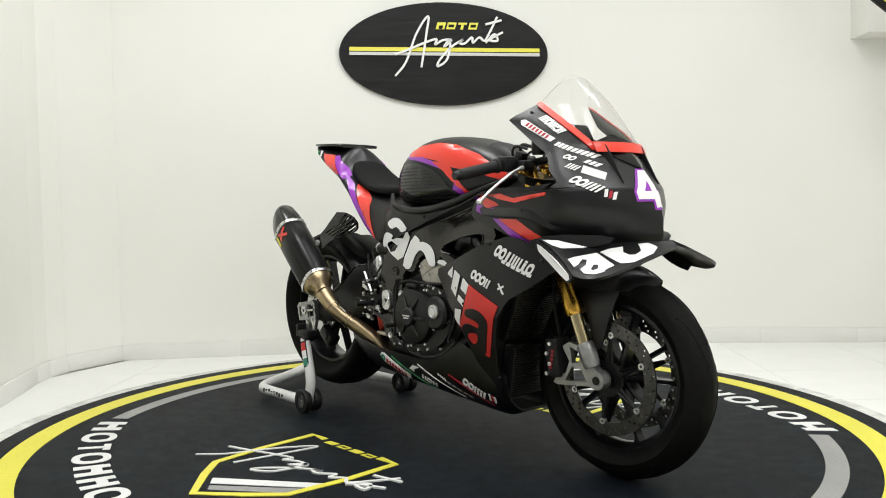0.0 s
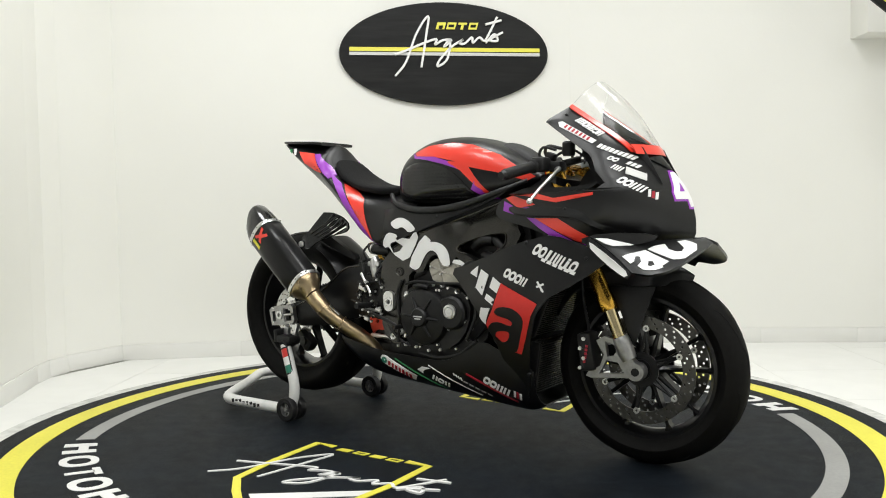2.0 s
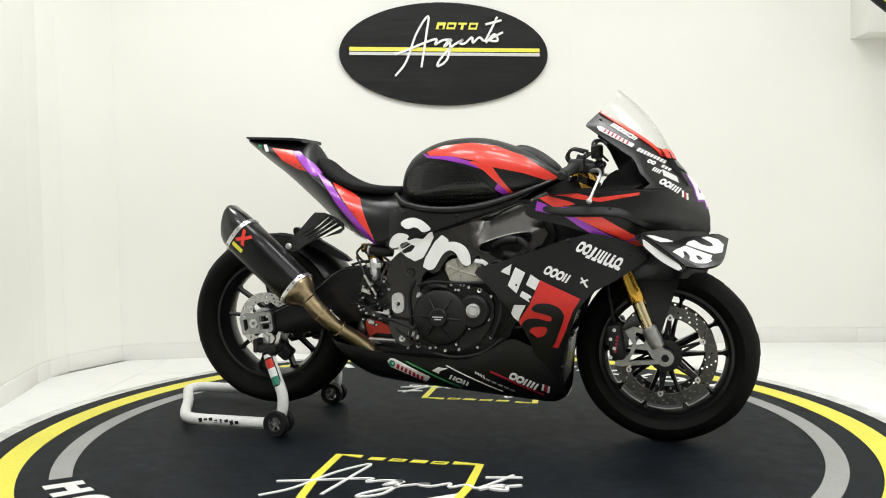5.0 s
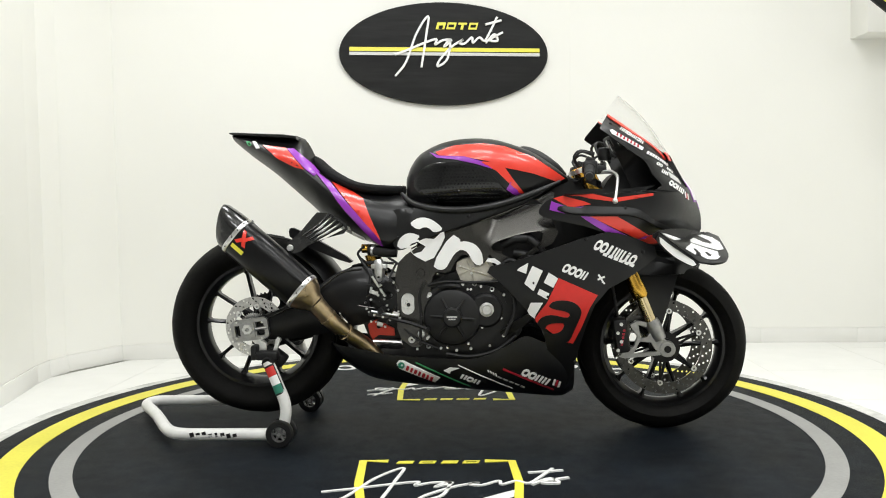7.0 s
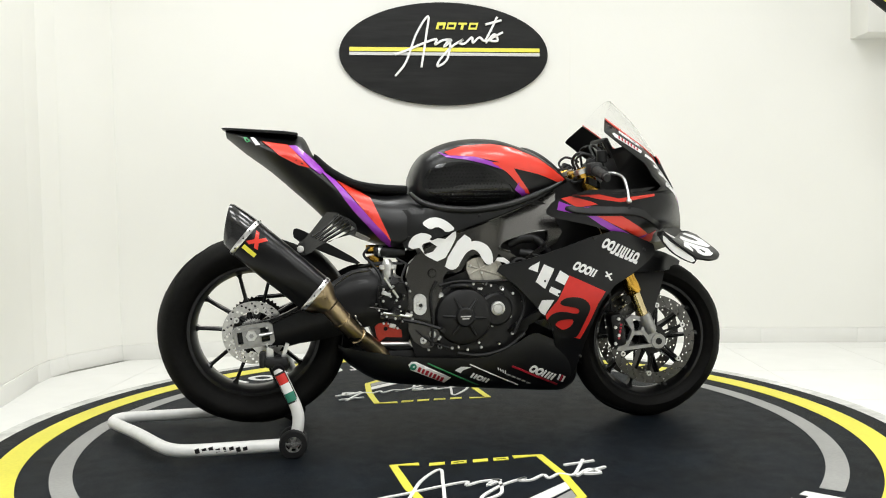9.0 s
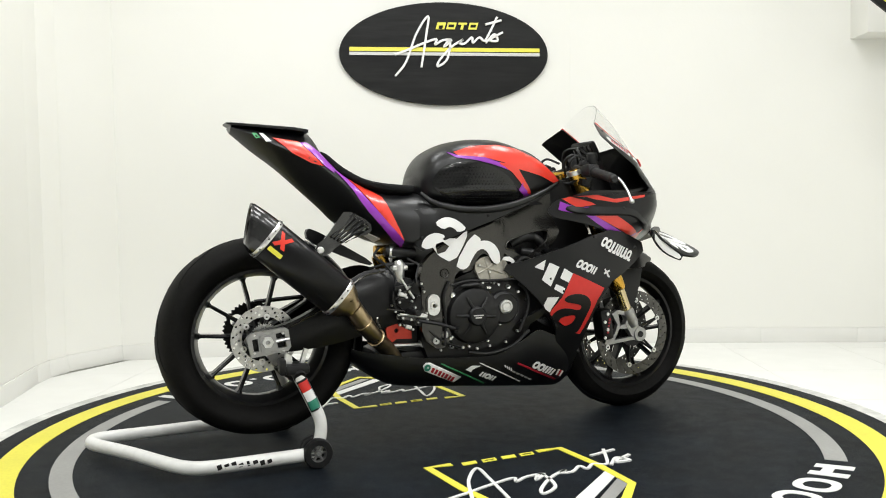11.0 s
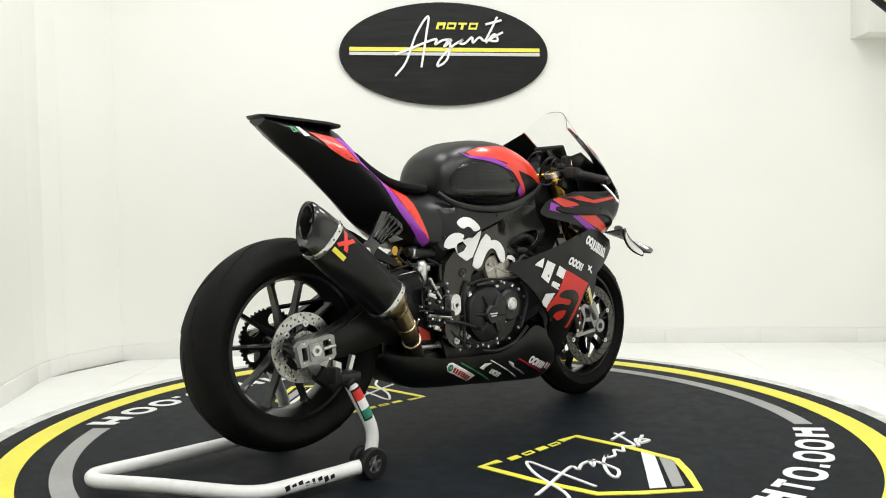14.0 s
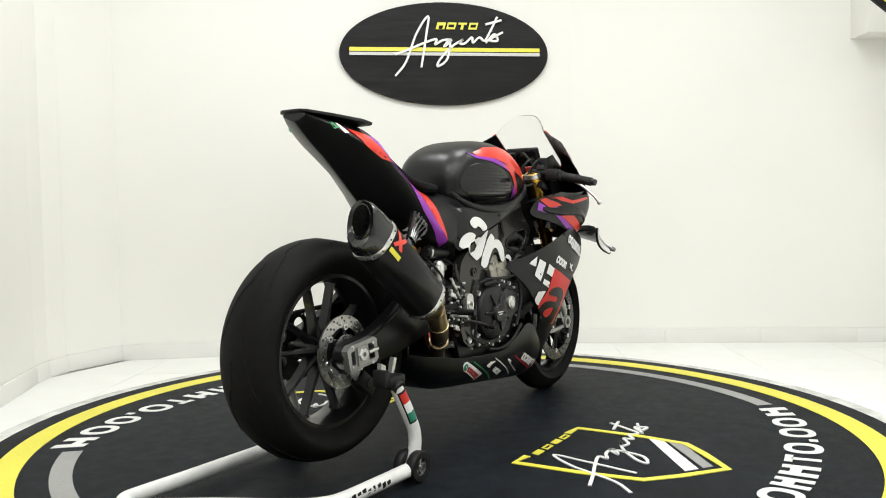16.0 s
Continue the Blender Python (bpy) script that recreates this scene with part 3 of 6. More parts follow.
def tail():
    # seat unit: a slim wedge that widens to the tank
    rows = [(-0.765, 1.078, 1.05, 0.045, 1.068), (-0.70, 1.073, 0.995, 0.084, 1.04), (-0.62, 1.067, 0.935, 0.112, 1.0), (-0.53, 1.06, 0.855, 0.126, 0.965), (-0.5, 1.045, 0.828, 0.13, 0.945),
            (-0.47, 0.985, 0.8, 0.134, 0.92), (-0.42, 0.93, 0.752, 0.14, 0.878), (-0.34, 0.88, 0.705, 0.147, 0.8), (-0.26, 0.86, 0.675, 0.153, 0.725), (-0.19, 0.855, 0.65, 0.158, 0.69), (-0.12, 0.852, 0.69, 0.157, 0.74), (-0.03, 0.835, 0.74, 0.152, 0.77)]
    bm = B()
    loft(bm, [ring_section(x, t, b, w, zw, 1.45 + 1.15 * min(1.0, max(0.0, (x + 0.5) / 0.2)), 1.25 + 0.75 * min(1.0, max(0.0, (x + 0.42) / 0.2)), 48) for x, t, b, w, zw in between(rows, 3)])
    ob = part("tail_unit", bm, BLACK, bike, "matt black tail fairing")
    # flick-up lip with a notch at the rear
    bm = B()
    loft(bm, [ring_section(x, t, b, w, None, 5, 5, 24) for x, t, b, w in ((-0.778, 1.083, 1.078, 0.04), (-0.765, 1.083, 1.072, 0.055), (-0.68, 1.077, 1.064, 0.078), (-0.57, 1.07, 1.056, 0.092), (-0.525, 1.064, 1.05, 0.09))])
    part("tail_lip", bm, BLACK, bike)
    return ob


TAIL = tail()


def seat_pad():
    bm = B()
    rows = [(-0.47, 0.995, 0.95, 0.06), (-0.455, 0.985, 0.93, 0.085), (-0.41, 0.945, 0.9, 0.1), (-0.34, 0.906, 0.87, 0.108), (-0.27, 0.89, 0.855, 0.11), (-0.2, 0.884, 0.85, 0.1), (-0.15, 0.882, 0.85, 0.07)]
    loft(bm, [ring_section(x, t, b, w, None, 3.6, 3, 32) for x, t, b, w in between(rows, 3)])
    return part("seat_pad", bm, FOAM, bike, "black foam seat pad")


seat_pad()


def nose_rows():
    """Height, rear end, tip, half width, length of the rounding and its sharpness, from the bottom up."""
    rows = [(0.665, 0.64, 0.855, 0.2, 0.3, 1.1), (0.70, 0.56, 0.903, 0.226, 0.3, 1.1), (0.735, 0.46, 0.908, 0.237, 0.27, 1.0), (0.765, 0.335, 0.906, 0.242, 0.235, 0.95), (0.80, 0.33, 0.897, 0.243, 0.2, 0.9), (0.835, 0.40, 0.882, 0.243, 0.18, 0.88),
            (0.85, 0.702, 0.874, 0.241, 0.172, 0.87), (0.9, 0.69, 0.835, 0.23, 0.158, 0.85), (0.94, 0.672, 0.803, 0.218, 0.148, 0.8), (0.975, 0.638, 0.775, 0.21, 0.14, 0.7)]
    return between(rows, 3)


def nose_ring(z, xr, xf, w, span, p, u0=0.0, u1=1.0, seg=48):
    """One level of the nose, from one side round the tip to the other."""
    out = []
    for k in range(seg + 1):
        u = u0 + (u1 - u0) * k / seg
        s = 2 * u - 1
        x = xf - (xf - xr) * abs(s) ** 1.8
        q = min(1.0, (xf - x) / span)
        y = math.copysign(w * math.sin(q * math.pi / 2) ** p if q > 0 else 0.0, s)
        # the cheeks taper in towards the tank
        y *= 1.0 - 0.28 * max(0.0, (0.62 - x) / 0.3) ** 1.5
        out.append(Vector((x, y, z)))
    return out


# corners of the screen's opening: low front and high rear, on the far side of the centre line
LOW_E, HIGH_E, REAR_C = Vector((0.757, 0.113, 0.972)), Vector((0.561, 0.114, 1.109)), Vector((0.521, 0.212, 1.056))
FOOT_C = Vector((0.645, 0.212, 0.962))
TOP_ROW = [r for r in nose_rows() if r[0] <= 0.963][-1]


def brow_row(f, sg, seg=12):
    """One row of the upper side panel, from its rear edge to the screen's opening."""
    k = 0.64
    rear = FOOT_C.lerp(REAR_C, f / k) if f < k else REAR_C.lerp(HIGH_E, (f - k) / (1 - k))
    edge = LOW_E.lerp(HIGH_E, f)
    n = Vector((0.45, 0.75, 0.45)).normalized()
    # the lowest rows grow out of the nose's own top edge
    base = nose_ring(*TOP_ROW, 0.0, 0.282, seg)
    near = max(0.0, 1 - f / 0.3) ** 2
    out = []
    for i in range(seg + 1):
        q = rear.lerp(edge, i / seg) + n * 0.016 * math.sin(math.pi * i / seg) * (1 - f)
        q = q.lerp(Vector((base[i].x, abs(base[i].y), base[i].z)), near)
        out.append(Vector((q.x, q.y * sg, q.z)))
    return out


def nose():
    low = [r for r in nose_rows() if r[0] <= 0.963]
    bm = B()
    loft(bm, [nose_ring(*r) for r in low], closed=False)
    for sg in (-1, 1):
        loft(bm, [brow_row(f / 16, sg) for f in range(17)], closed=False)
    ob = part("upper_fairing", bm, BLACK, bike, "matt black nose fairing", 30)
    sol = ob.modifiers.new("thick", "SOLIDIFY")
    sol.thickness, sol.offset = 0.003, 0
    # red rim that holds the screen: two side strips and a band across the front
    bm = B()
    for sg in (-1, 1):
        rows = []
        for f in range(17):
            row = brow_row(f / 16, sg, 24)
            edge, back = row[-1], row[0]
            d = (row[-4] - edge).normalized() * min(0.027, (back - edge).length * 0.8)
            up = Vector((0.002, 0.0015 * sg, 0.004))
            rows.append([edge + up, edge + d * 0.5 + up, edge + d + up])
        loft(bm, rows, closed=False)
    band = []
    for j in range(25):
        y = -0.118 + 0.236 * j / 24
        x = 0.757 + 0.03 * (1 - (y / 0.118) ** 2)
        band.append([Vector((x + dx, y, 0.962 + dz)) for dx, dz in ((0.014, -0.012), (0.008, 0.003), (-0.002, 0.017))])
    loft(bm, band, closed=False)
    rim = part("screen_rim", bm, RED, bike, "bright red screen rim")
    sol = rim.modifiers.new("thick", "SOLIDIFY")
    sol.thickness, sol.offset = 0.003, 0
    # dark glossy foot of the screen, narrowing to a tip
    bm = B()
    foot = [r for r in nose_rows() if 0.9 <= r[0] <= 0.962]
    halves = [0.03 + 0.21 * (i / (len(foot) - 1)) ** 0.7 for i in range(len(foot))]
    loft(bm, [[q + Vector((0.004, 0, 0.003)) for q in nose_ring(*r, 0.5 - hf, 0.5 + hf, 18)] for r, hf in zip(foot, halves)], closed=False)
    part("screen_foot", bm, GLOSS, bike, "glossy black screen foot")
    # clear bubble screen, highest on the centre line
    bm = B()
    rows = []
    for i in range(15):
        v = i / 14
        c = Vector((0.787, 0, 0.972)).lerp(Vector((0.616, 0, 1.186)), v) + Vector((0.012, 0, 0.012)) * math.sin(math.pi * v)
        e = LOW_E.lerp(HIGH_E, v)
        row = []
        for j in range(29):
            a = j / 14 - 1
            q = c.lerp(Vector((e.x, 0, e.z)), abs(a) ** 2.2)
            row.append(Vector((q.x, math.copysign(e.y - 0.003, a) * abs(a) ** 0.8, q.z + 0.002)))
        rows.append(row)
    loft(bm, rows, closed=False)
    scr = part("windscreen", bm, SCREEN, bike, "clear bubble windscreen")
    sol = scr.modifiers.new("thick", "SOLIDIFY")
    sol.thickness, sol.offset = 0.002, 0
    return ob


NOSE = nose()


def cheek_ledge():
    """The overhanging lip along the nose, above the coloured stripe."""
    tree = BVHTree.FromPolygons([v.co for v in NOSE.data.vertices], [list(p.vertices) for p in NOSE.data.polygons])
    line = smooth_path([(0.375, 0, 0.792), (0.42, 0, 0.777), (0.5, 0, 0.771), (0.6, 0, 0.768), (0.65, 0, 0.757), (0.705, 0, 0.728), (0.76, 0, 0.706)], 6)
    for sg in (-1, 1):
        rows = []
        for i, q in enumerate(line):
            grow = math.sin(math.pi * min(1, (i + 0.5) / 8) / 2) * (1 - 0.55 * i / len(line))
            row = []
            for dz, lift in ((0.03, 0.0005), (0.015, 0.007), (0.004, 0.0135), (0.0, 0.0145), (-0.003, 0.012), (-0.004, -0.002)):
                hit, nor, *_ = tree.ray_cast(Vector((q.x, sg, q.z + dz)), Vector((0, -sg, 0)))
                if hit is None:
                    hit, nor, *_ = tree.find_nearest(Vector((q.x, sg * 0.24, q.z + dz)))
                row.append(hit + Vector((0, sg, 0)) * lift * grow)
            rows.append(row)
        bm = B()
        loft(bm, rows, closed=False)
        part("cheek_ledge", bm, BLACK, NOSE, angle=60)


cheek_ledge()


def panel(name, outline, yfun, mat, thick=0.004, label="", holes=(), rnd=1, step=0.022, both=True):
    loops = [dense(chaikin(list(outline), rnd), step)] + [dense(chaikin(list(h), 1), step) for h in holes]
    made = None
    for sg in ((-1, 1) if both else (-1,)):
        bm = B()
        sheet(bm, loops, lambda x, z: (x, sg * yfun(x, z), z), lambda x, z: (x, sg * (yfun(x, z) - thick), z), step)
        ob = part(name, bm, mat, bike, label)
        made = made or ob
    return made


def fair_y(x, z):
    """Half width of the side fairing."""
    y = 0.25 - 0.55 * max(0, 0.42 - x) ** 1.5 - 0.9 * max(0, x - 0.5) ** 2 - 0.55 * max(0, 0.5 - z) ** 1.4
    return y - 0.12 * max(0, z - 0.66)


SIDE = panel("side_fairing", [(0.125, 0.592), (0.245, 0.618), (0.52, 0.715), (0.6, 0.705), (0.735, 0.648), (0.64, 0.575), (0.512, 0.508), (0.458, 0.36), (0.425, 0.19), (0.39, 0.17), (0.36, 0.25), (0.33, 0.38), (0.30, 0.42), (0.255, 0.475), (0.2, 0.535)], fair_y, BLACK, 0.006, "matt black side fairing", rnd=1)
# flank that closes the gap between side fairing and belly pan
panel("lower_duct", [(0.21, 0.33), (0.30, 0.42), (0.36, 0.36), (0.40, 0.2), (0.30, 0.26)], lambda x, z: fair_y(x, z) - 0.045, GLOSS, 0.006, "dark air outlet")


panel("duct_bar", [(0.085, 0.298), (0.115, 0.296), (0.2, 0.345), (0.305, 0.425), (0.285, 0.445), (0.19, 0.372)], lambda x, z: fair_y(x, z) - 0.012, BLACK, 0.014, "black strut of the air outlet")


def belly():
    rows = [(-0.405, 0.338, 0.31, 0.125), (-0.37, 0.328, 0.265, 0.155), (-0.28, 0.314, 0.206, 0.176), (-0.18, 0.296, 0.184, 0.178), (0.0, 0.283, 0.166, 0.178), (0.11, 0.284, 0.155, 0.178), (0.2, 0.322, 0.147, 0.182), (0.27, 0.36, 0.141, 0.186), (0.33, 0.34, 0.136, 0.186), (0.4, 0.32, 0.132, 0.176), (0.44, 0.27, 0.15, 0.15)]
    rings = []
    for x, t, b, w in between(rows, 3):
        ring = []
        for k in range(33):
            u = k / 32
            s = 2 * u - 1
            a = abs(s)
            # flat floor, rounded turn, nearly upright sides
            y = w * min(1.0, 1.25 * a) if a < 0.55 else w * (0.6875 + 0.3125 * math.sin((a - 0.55) / 0.45 * math.pi / 2) ** 0.8)
            z = b if a < 0.35 else b + (t - b) * ((a - 0.35) / 0.65) ** 1.6
            ring.append(Vector((x, math.copysign(y, s), z)))
        rings.append(ring)
    bm = B()
    loft(bm, rings, closed=False)
    ob = part("belly_pan", bm, BLACK, bike, "black belly pan")
    sol = ob.modifiers.new("thick", "SOLIDIFY")
    sol.thickness, sol.offset = 0.003, 0
    return ob


BELLY = belly()
SEATSIDE = panel("seat_side_panel", [(-0.19, 0.79), (-0.16, 0.80), (-0.08, 0.80), (0.09, 0.785), (0.25, 0.815), (0.36, 0.862), (0.30, 0.825), (0.12, 0.762), (0.0, 0.72), (-0.10, 0.685), (-0.135, 0.66), (-0.168, 0.655), (-0.19, 0.7)], lambda x, z: 0.176 - 0.4 * max(0, -x - 0.12) - 0.25 * max(0, z - 0.74) * min(1, max(0, (0.05 - x) / 0.15)) - 0.12 * max(0, x - 0.1), BLACK, 0.006, "matt black frame cover panel")


def lean(x, z):
    """Half width of the spar, whose upper face leans in."""
    return 0.168 - 0.1 * max(0, x - 0.1) - 0.4 * max(0, z - 0.655 - 0.28 * (x - 0.14)) * min(1, max(0, (x - 0.09) / 0.08))


SPAR = panel("frame_spar", [(0.385, 0.862), (0.30, 0.815), (0.14, 0.755), (-0.03, 0.70), (-0.12, 0.655), (-0.175, 0.60), (-0.165, 0.47), (-0.17, 0.36), (-0.10, 0.31), (-0.055, 0.36), (-0.055, 0.5), (-0.04, 0.588), (0.013, 0.574), (0.037, 0.618), (0.061, 0.642), (0.087, 0.634), (0.106, 0.595), (0.143, 0.614), (0.15, 0.64), (0.163, 0.63), (0.176, 0.6), (0.213, 0.573), (0.243, 0.592), (0.28, 0.625), (0.40, 0.69), (0.36, 0.77), (0.375, 0.81)], lean, FRAME, 0.03, "dark satin aluminium frame spar",
             holes=[[(0.158, 0.655), (0.165, 0.675), (0.205, 0.692), (0.273, 0.71), (0.325, 0.715), (0.338, 0.704), (0.33, 0.675), (0.3, 0.655), (0.265, 0.632), (0.235, 0.614), (0.205, 0.636)]])

# polished edge of the spar and of its window
for sg in (-1, 1):
    bm = B()
    tube(bm, smooth_path([(x, sg * (0.0015 + lean(x, z)), z) for x, z in ((0.375, 0.856), (0.30, 0.819), (0.14, 0.759), (-0.03, 0.704), (-0.115, 0.662))]), 0.0028, 6)
    part("spar_edge", bm, FRAME, SPAR, "polished spar edge")
    bm = B()
    ring = [(0.195, 0.645), (0.158, 0.655), (0.165, 0.675), (0.205, 0.692), (0.273, 0.71), (0.325, 0.715), (0.338, 0.704), (0.33, 0.675), (0.3, 0.655)]
    tube(bm, smooth_path([(x, sg * (0.001 + lean(x, z)), z) for x, z in ring]), 0.0032, 6)
    part("window_edge", bm, FRAME, SPAR)


# --- front end ---
def fork():
    for sg in (-1, 1):
        y = sg * 0.102
        leg = None
        bm = B()
        tube(bm, [(0.495, y, 0.915), (0.52, y, 0.855), (0.6175, y, 0.62), (0.656, y, 0.53), (0.662, y, 0.516), (0.675, y, 0.487), (0.678, y, 0.48)], [0.026, 0.027, 0.026, 0.026, 0.0285, 0.0285, 0.025], 24)
        leg = part("fork_tube", bm, GOLD, bike, "gold anodised upper fork tube")
        bm = B()
        tube(bm, [(0.672, y, 0.497), (0.722, y, 0.37)], 0.0205, 24)
        part("stanchion", bm, CHROMEG, leg, "polished slider")
        bm = B()
        tube(bm, [(0.711, y, 0.4), (0.715, y, 0.392), (0.733, y, 0.35), (0.741, y, 0.333)], [0.0235, 0.026, 0.0265, 0.023], 20)
        lathe(bm, [(0.013, -0.018), (0.027, -0.018), (0.029, 0), (0.027, 0.018), (0.013, 0.018)], (FW.x, y, FW.z), 24)
        prism(bm, [[(0.712, 0.37), (0.745, 0.345), (0.788, 0.308), (0.785, 0.28), (0.755, 0.274), (0.725, 0.298), (0.697, 0.345)]], y - 0.014, y + 0.014)
        part("axle_lug", bm, CAST, leg, "grey cast axle lug")
        bm = B()
        prism(bm, [[(0.74, 0.34), (0.70, 0.392), (0.663, 0.4), (0.638, 0.386), (0.644, 0.373), (0.663, 0.343), (0.65, 0.308), (0.61, 0.286), (0.602, 0.273), (0.62, 0.268), (0.70, 0.276), (0.755, 0.28)],
                   [(0.666, 0.386), (0.702, 0.374), (0.708, 0.345), (0.674, 0.338)], [(0.671, 0.327), (0.726, 0.322), (0.732, 0.292), (0.648, 0.284)]], y - 0.012, y + 0.006)
        part("caliper_bracket", bm, CAST, leg, "grey machined caliper bracket")
        bm = B()
        box(bm, (0.607, y * 0.93, 0.348), (0.05, 0.07, 0.12), 0.012, Matrix.Rotation(radians(-8), 4, "Y"))
        cal = part("brake_caliper", bm, PLASTIC, bike, "black radial brake caliper")
        for k in range(4):
            bm = B()
            lathe(bm, [(0.0, -0.003), (0.006, -0.003), (0.006, 0.003), (0.0, 0.003)], (0.592 + 0.012 * (k % 2), sg * 0.133, 0.30 + 0.03 * k), 10)
            part("bolt", bm, STEEL, cal)
        for k in range(5):
            bm = B()
            box(bm, (0.606 + 0.002 * k, sg * 0.1315, 0.32 + 0.012 * k), (0.008, 0.003, 0.008))
            part("letter_block", bm, CRIMSON, cal)
        bm = B()
        tube(bm, smooth_path([(0.60, y * 0.8, 0.41), (0.585, y * 0.85, 0.5), (0.57, y * 0.7, 0.6), (0.55, y * 0.4, 0.72)]), 0.005, 8)
        part("brake_hose", bm, PLASTIC, bike)
    # axle
    bm = B()
    tube(bm, [(FW.x, -0.122, FW.z), (FW.x, 0.122, FW.z)], 0.012, 20)
    part("front_axle", bm, ENGINE, bike)
    # yokes and stem
    for x, z, nm in ((0.505, 0.885, "top_yoke"), (0.575, 0.72, "bottom_yoke")):
        bm = B()
        prism_loops = [chaikin([(-0.14, -0.03), (0.14, -0.03), (0.145, 0.03), (0.06, 0.045), (-0.06, 0.045), (-0.145, 0.03)], 1)]
        sheet(bm, prism_loops, lambda u, v: (x + v, u, z + 0.012 - v * 0.4), lambda u, v: (x + v, u, z - 0.012 - v * 0.4))
        part(nm, bm, ENGINE if nm == "top_yoke" else ALU, bike)
    for sg in (-1, 1):
        bm = B()
        tube(bm, [(0.491, sg * 0.102, 0.905), (0.482, sg * 0.102, 0.93), (0.479, sg * 0.102, 0.938)], [0.028, 0.028, 0.02], 16)
        part("fork_cap", bm, GOLD, bike, "gold fork cap")


fork()


def fender():
    bm = B()
    rings = []
    for k in range(25):
        a = radians(64 + (152 - 64) * k / 24)
        f = k / 24
        r = 0.318 + 0.03 * min(1, 2 * f)
        w = 0.066 * min(1, 0.12 + 3.2 * f ** 0.8) if f < 0.3 else 0.068
        ring = []
        for j in range(13):
            u = j / 12 * 2 - 1
            dep = abs(u) ** 3 * (0.035 + 0.05 * math.sin(min(1, f * 1.3) * math.pi))
            ring.append(Vector((FW.x + (r - dep) * math.cos(a), u * w * (1 + 0.12 * abs(u)), FW.z + (r - dep) * math.sin(a))))
        rings.append(ring)
    loft(bm, rings, closed=False)
    ob = part("front_fender", bm, BLACK, bike, "matt black front fender")
    sol = ob.modifiers.new("thick", "SOLIDIFY")
    sol.thickness, sol.offset = 0.004, 0
    for sg in (-1, 1):
        bm = B()
        sheet(bm, [dense([(0.64, 0.585), (0.70, 0.64), (0.80, 0.6), (0.81, 0.55), (0.785, 0.48), (0.755, 0.385), (0.735, 0.38), (0.715, 0.45), (0.69, 0.51)], 0.03)],
              lambda x, z: (x, sg * (0.083 - 0.25 * max(0, z - 0.5)), z), lambda x, z: (x, sg * (0.078 - 0.25 * max(0, z - 0.5)), z), 0.03)
        part("fender_flank", bm, BLACK, ob)


fender()


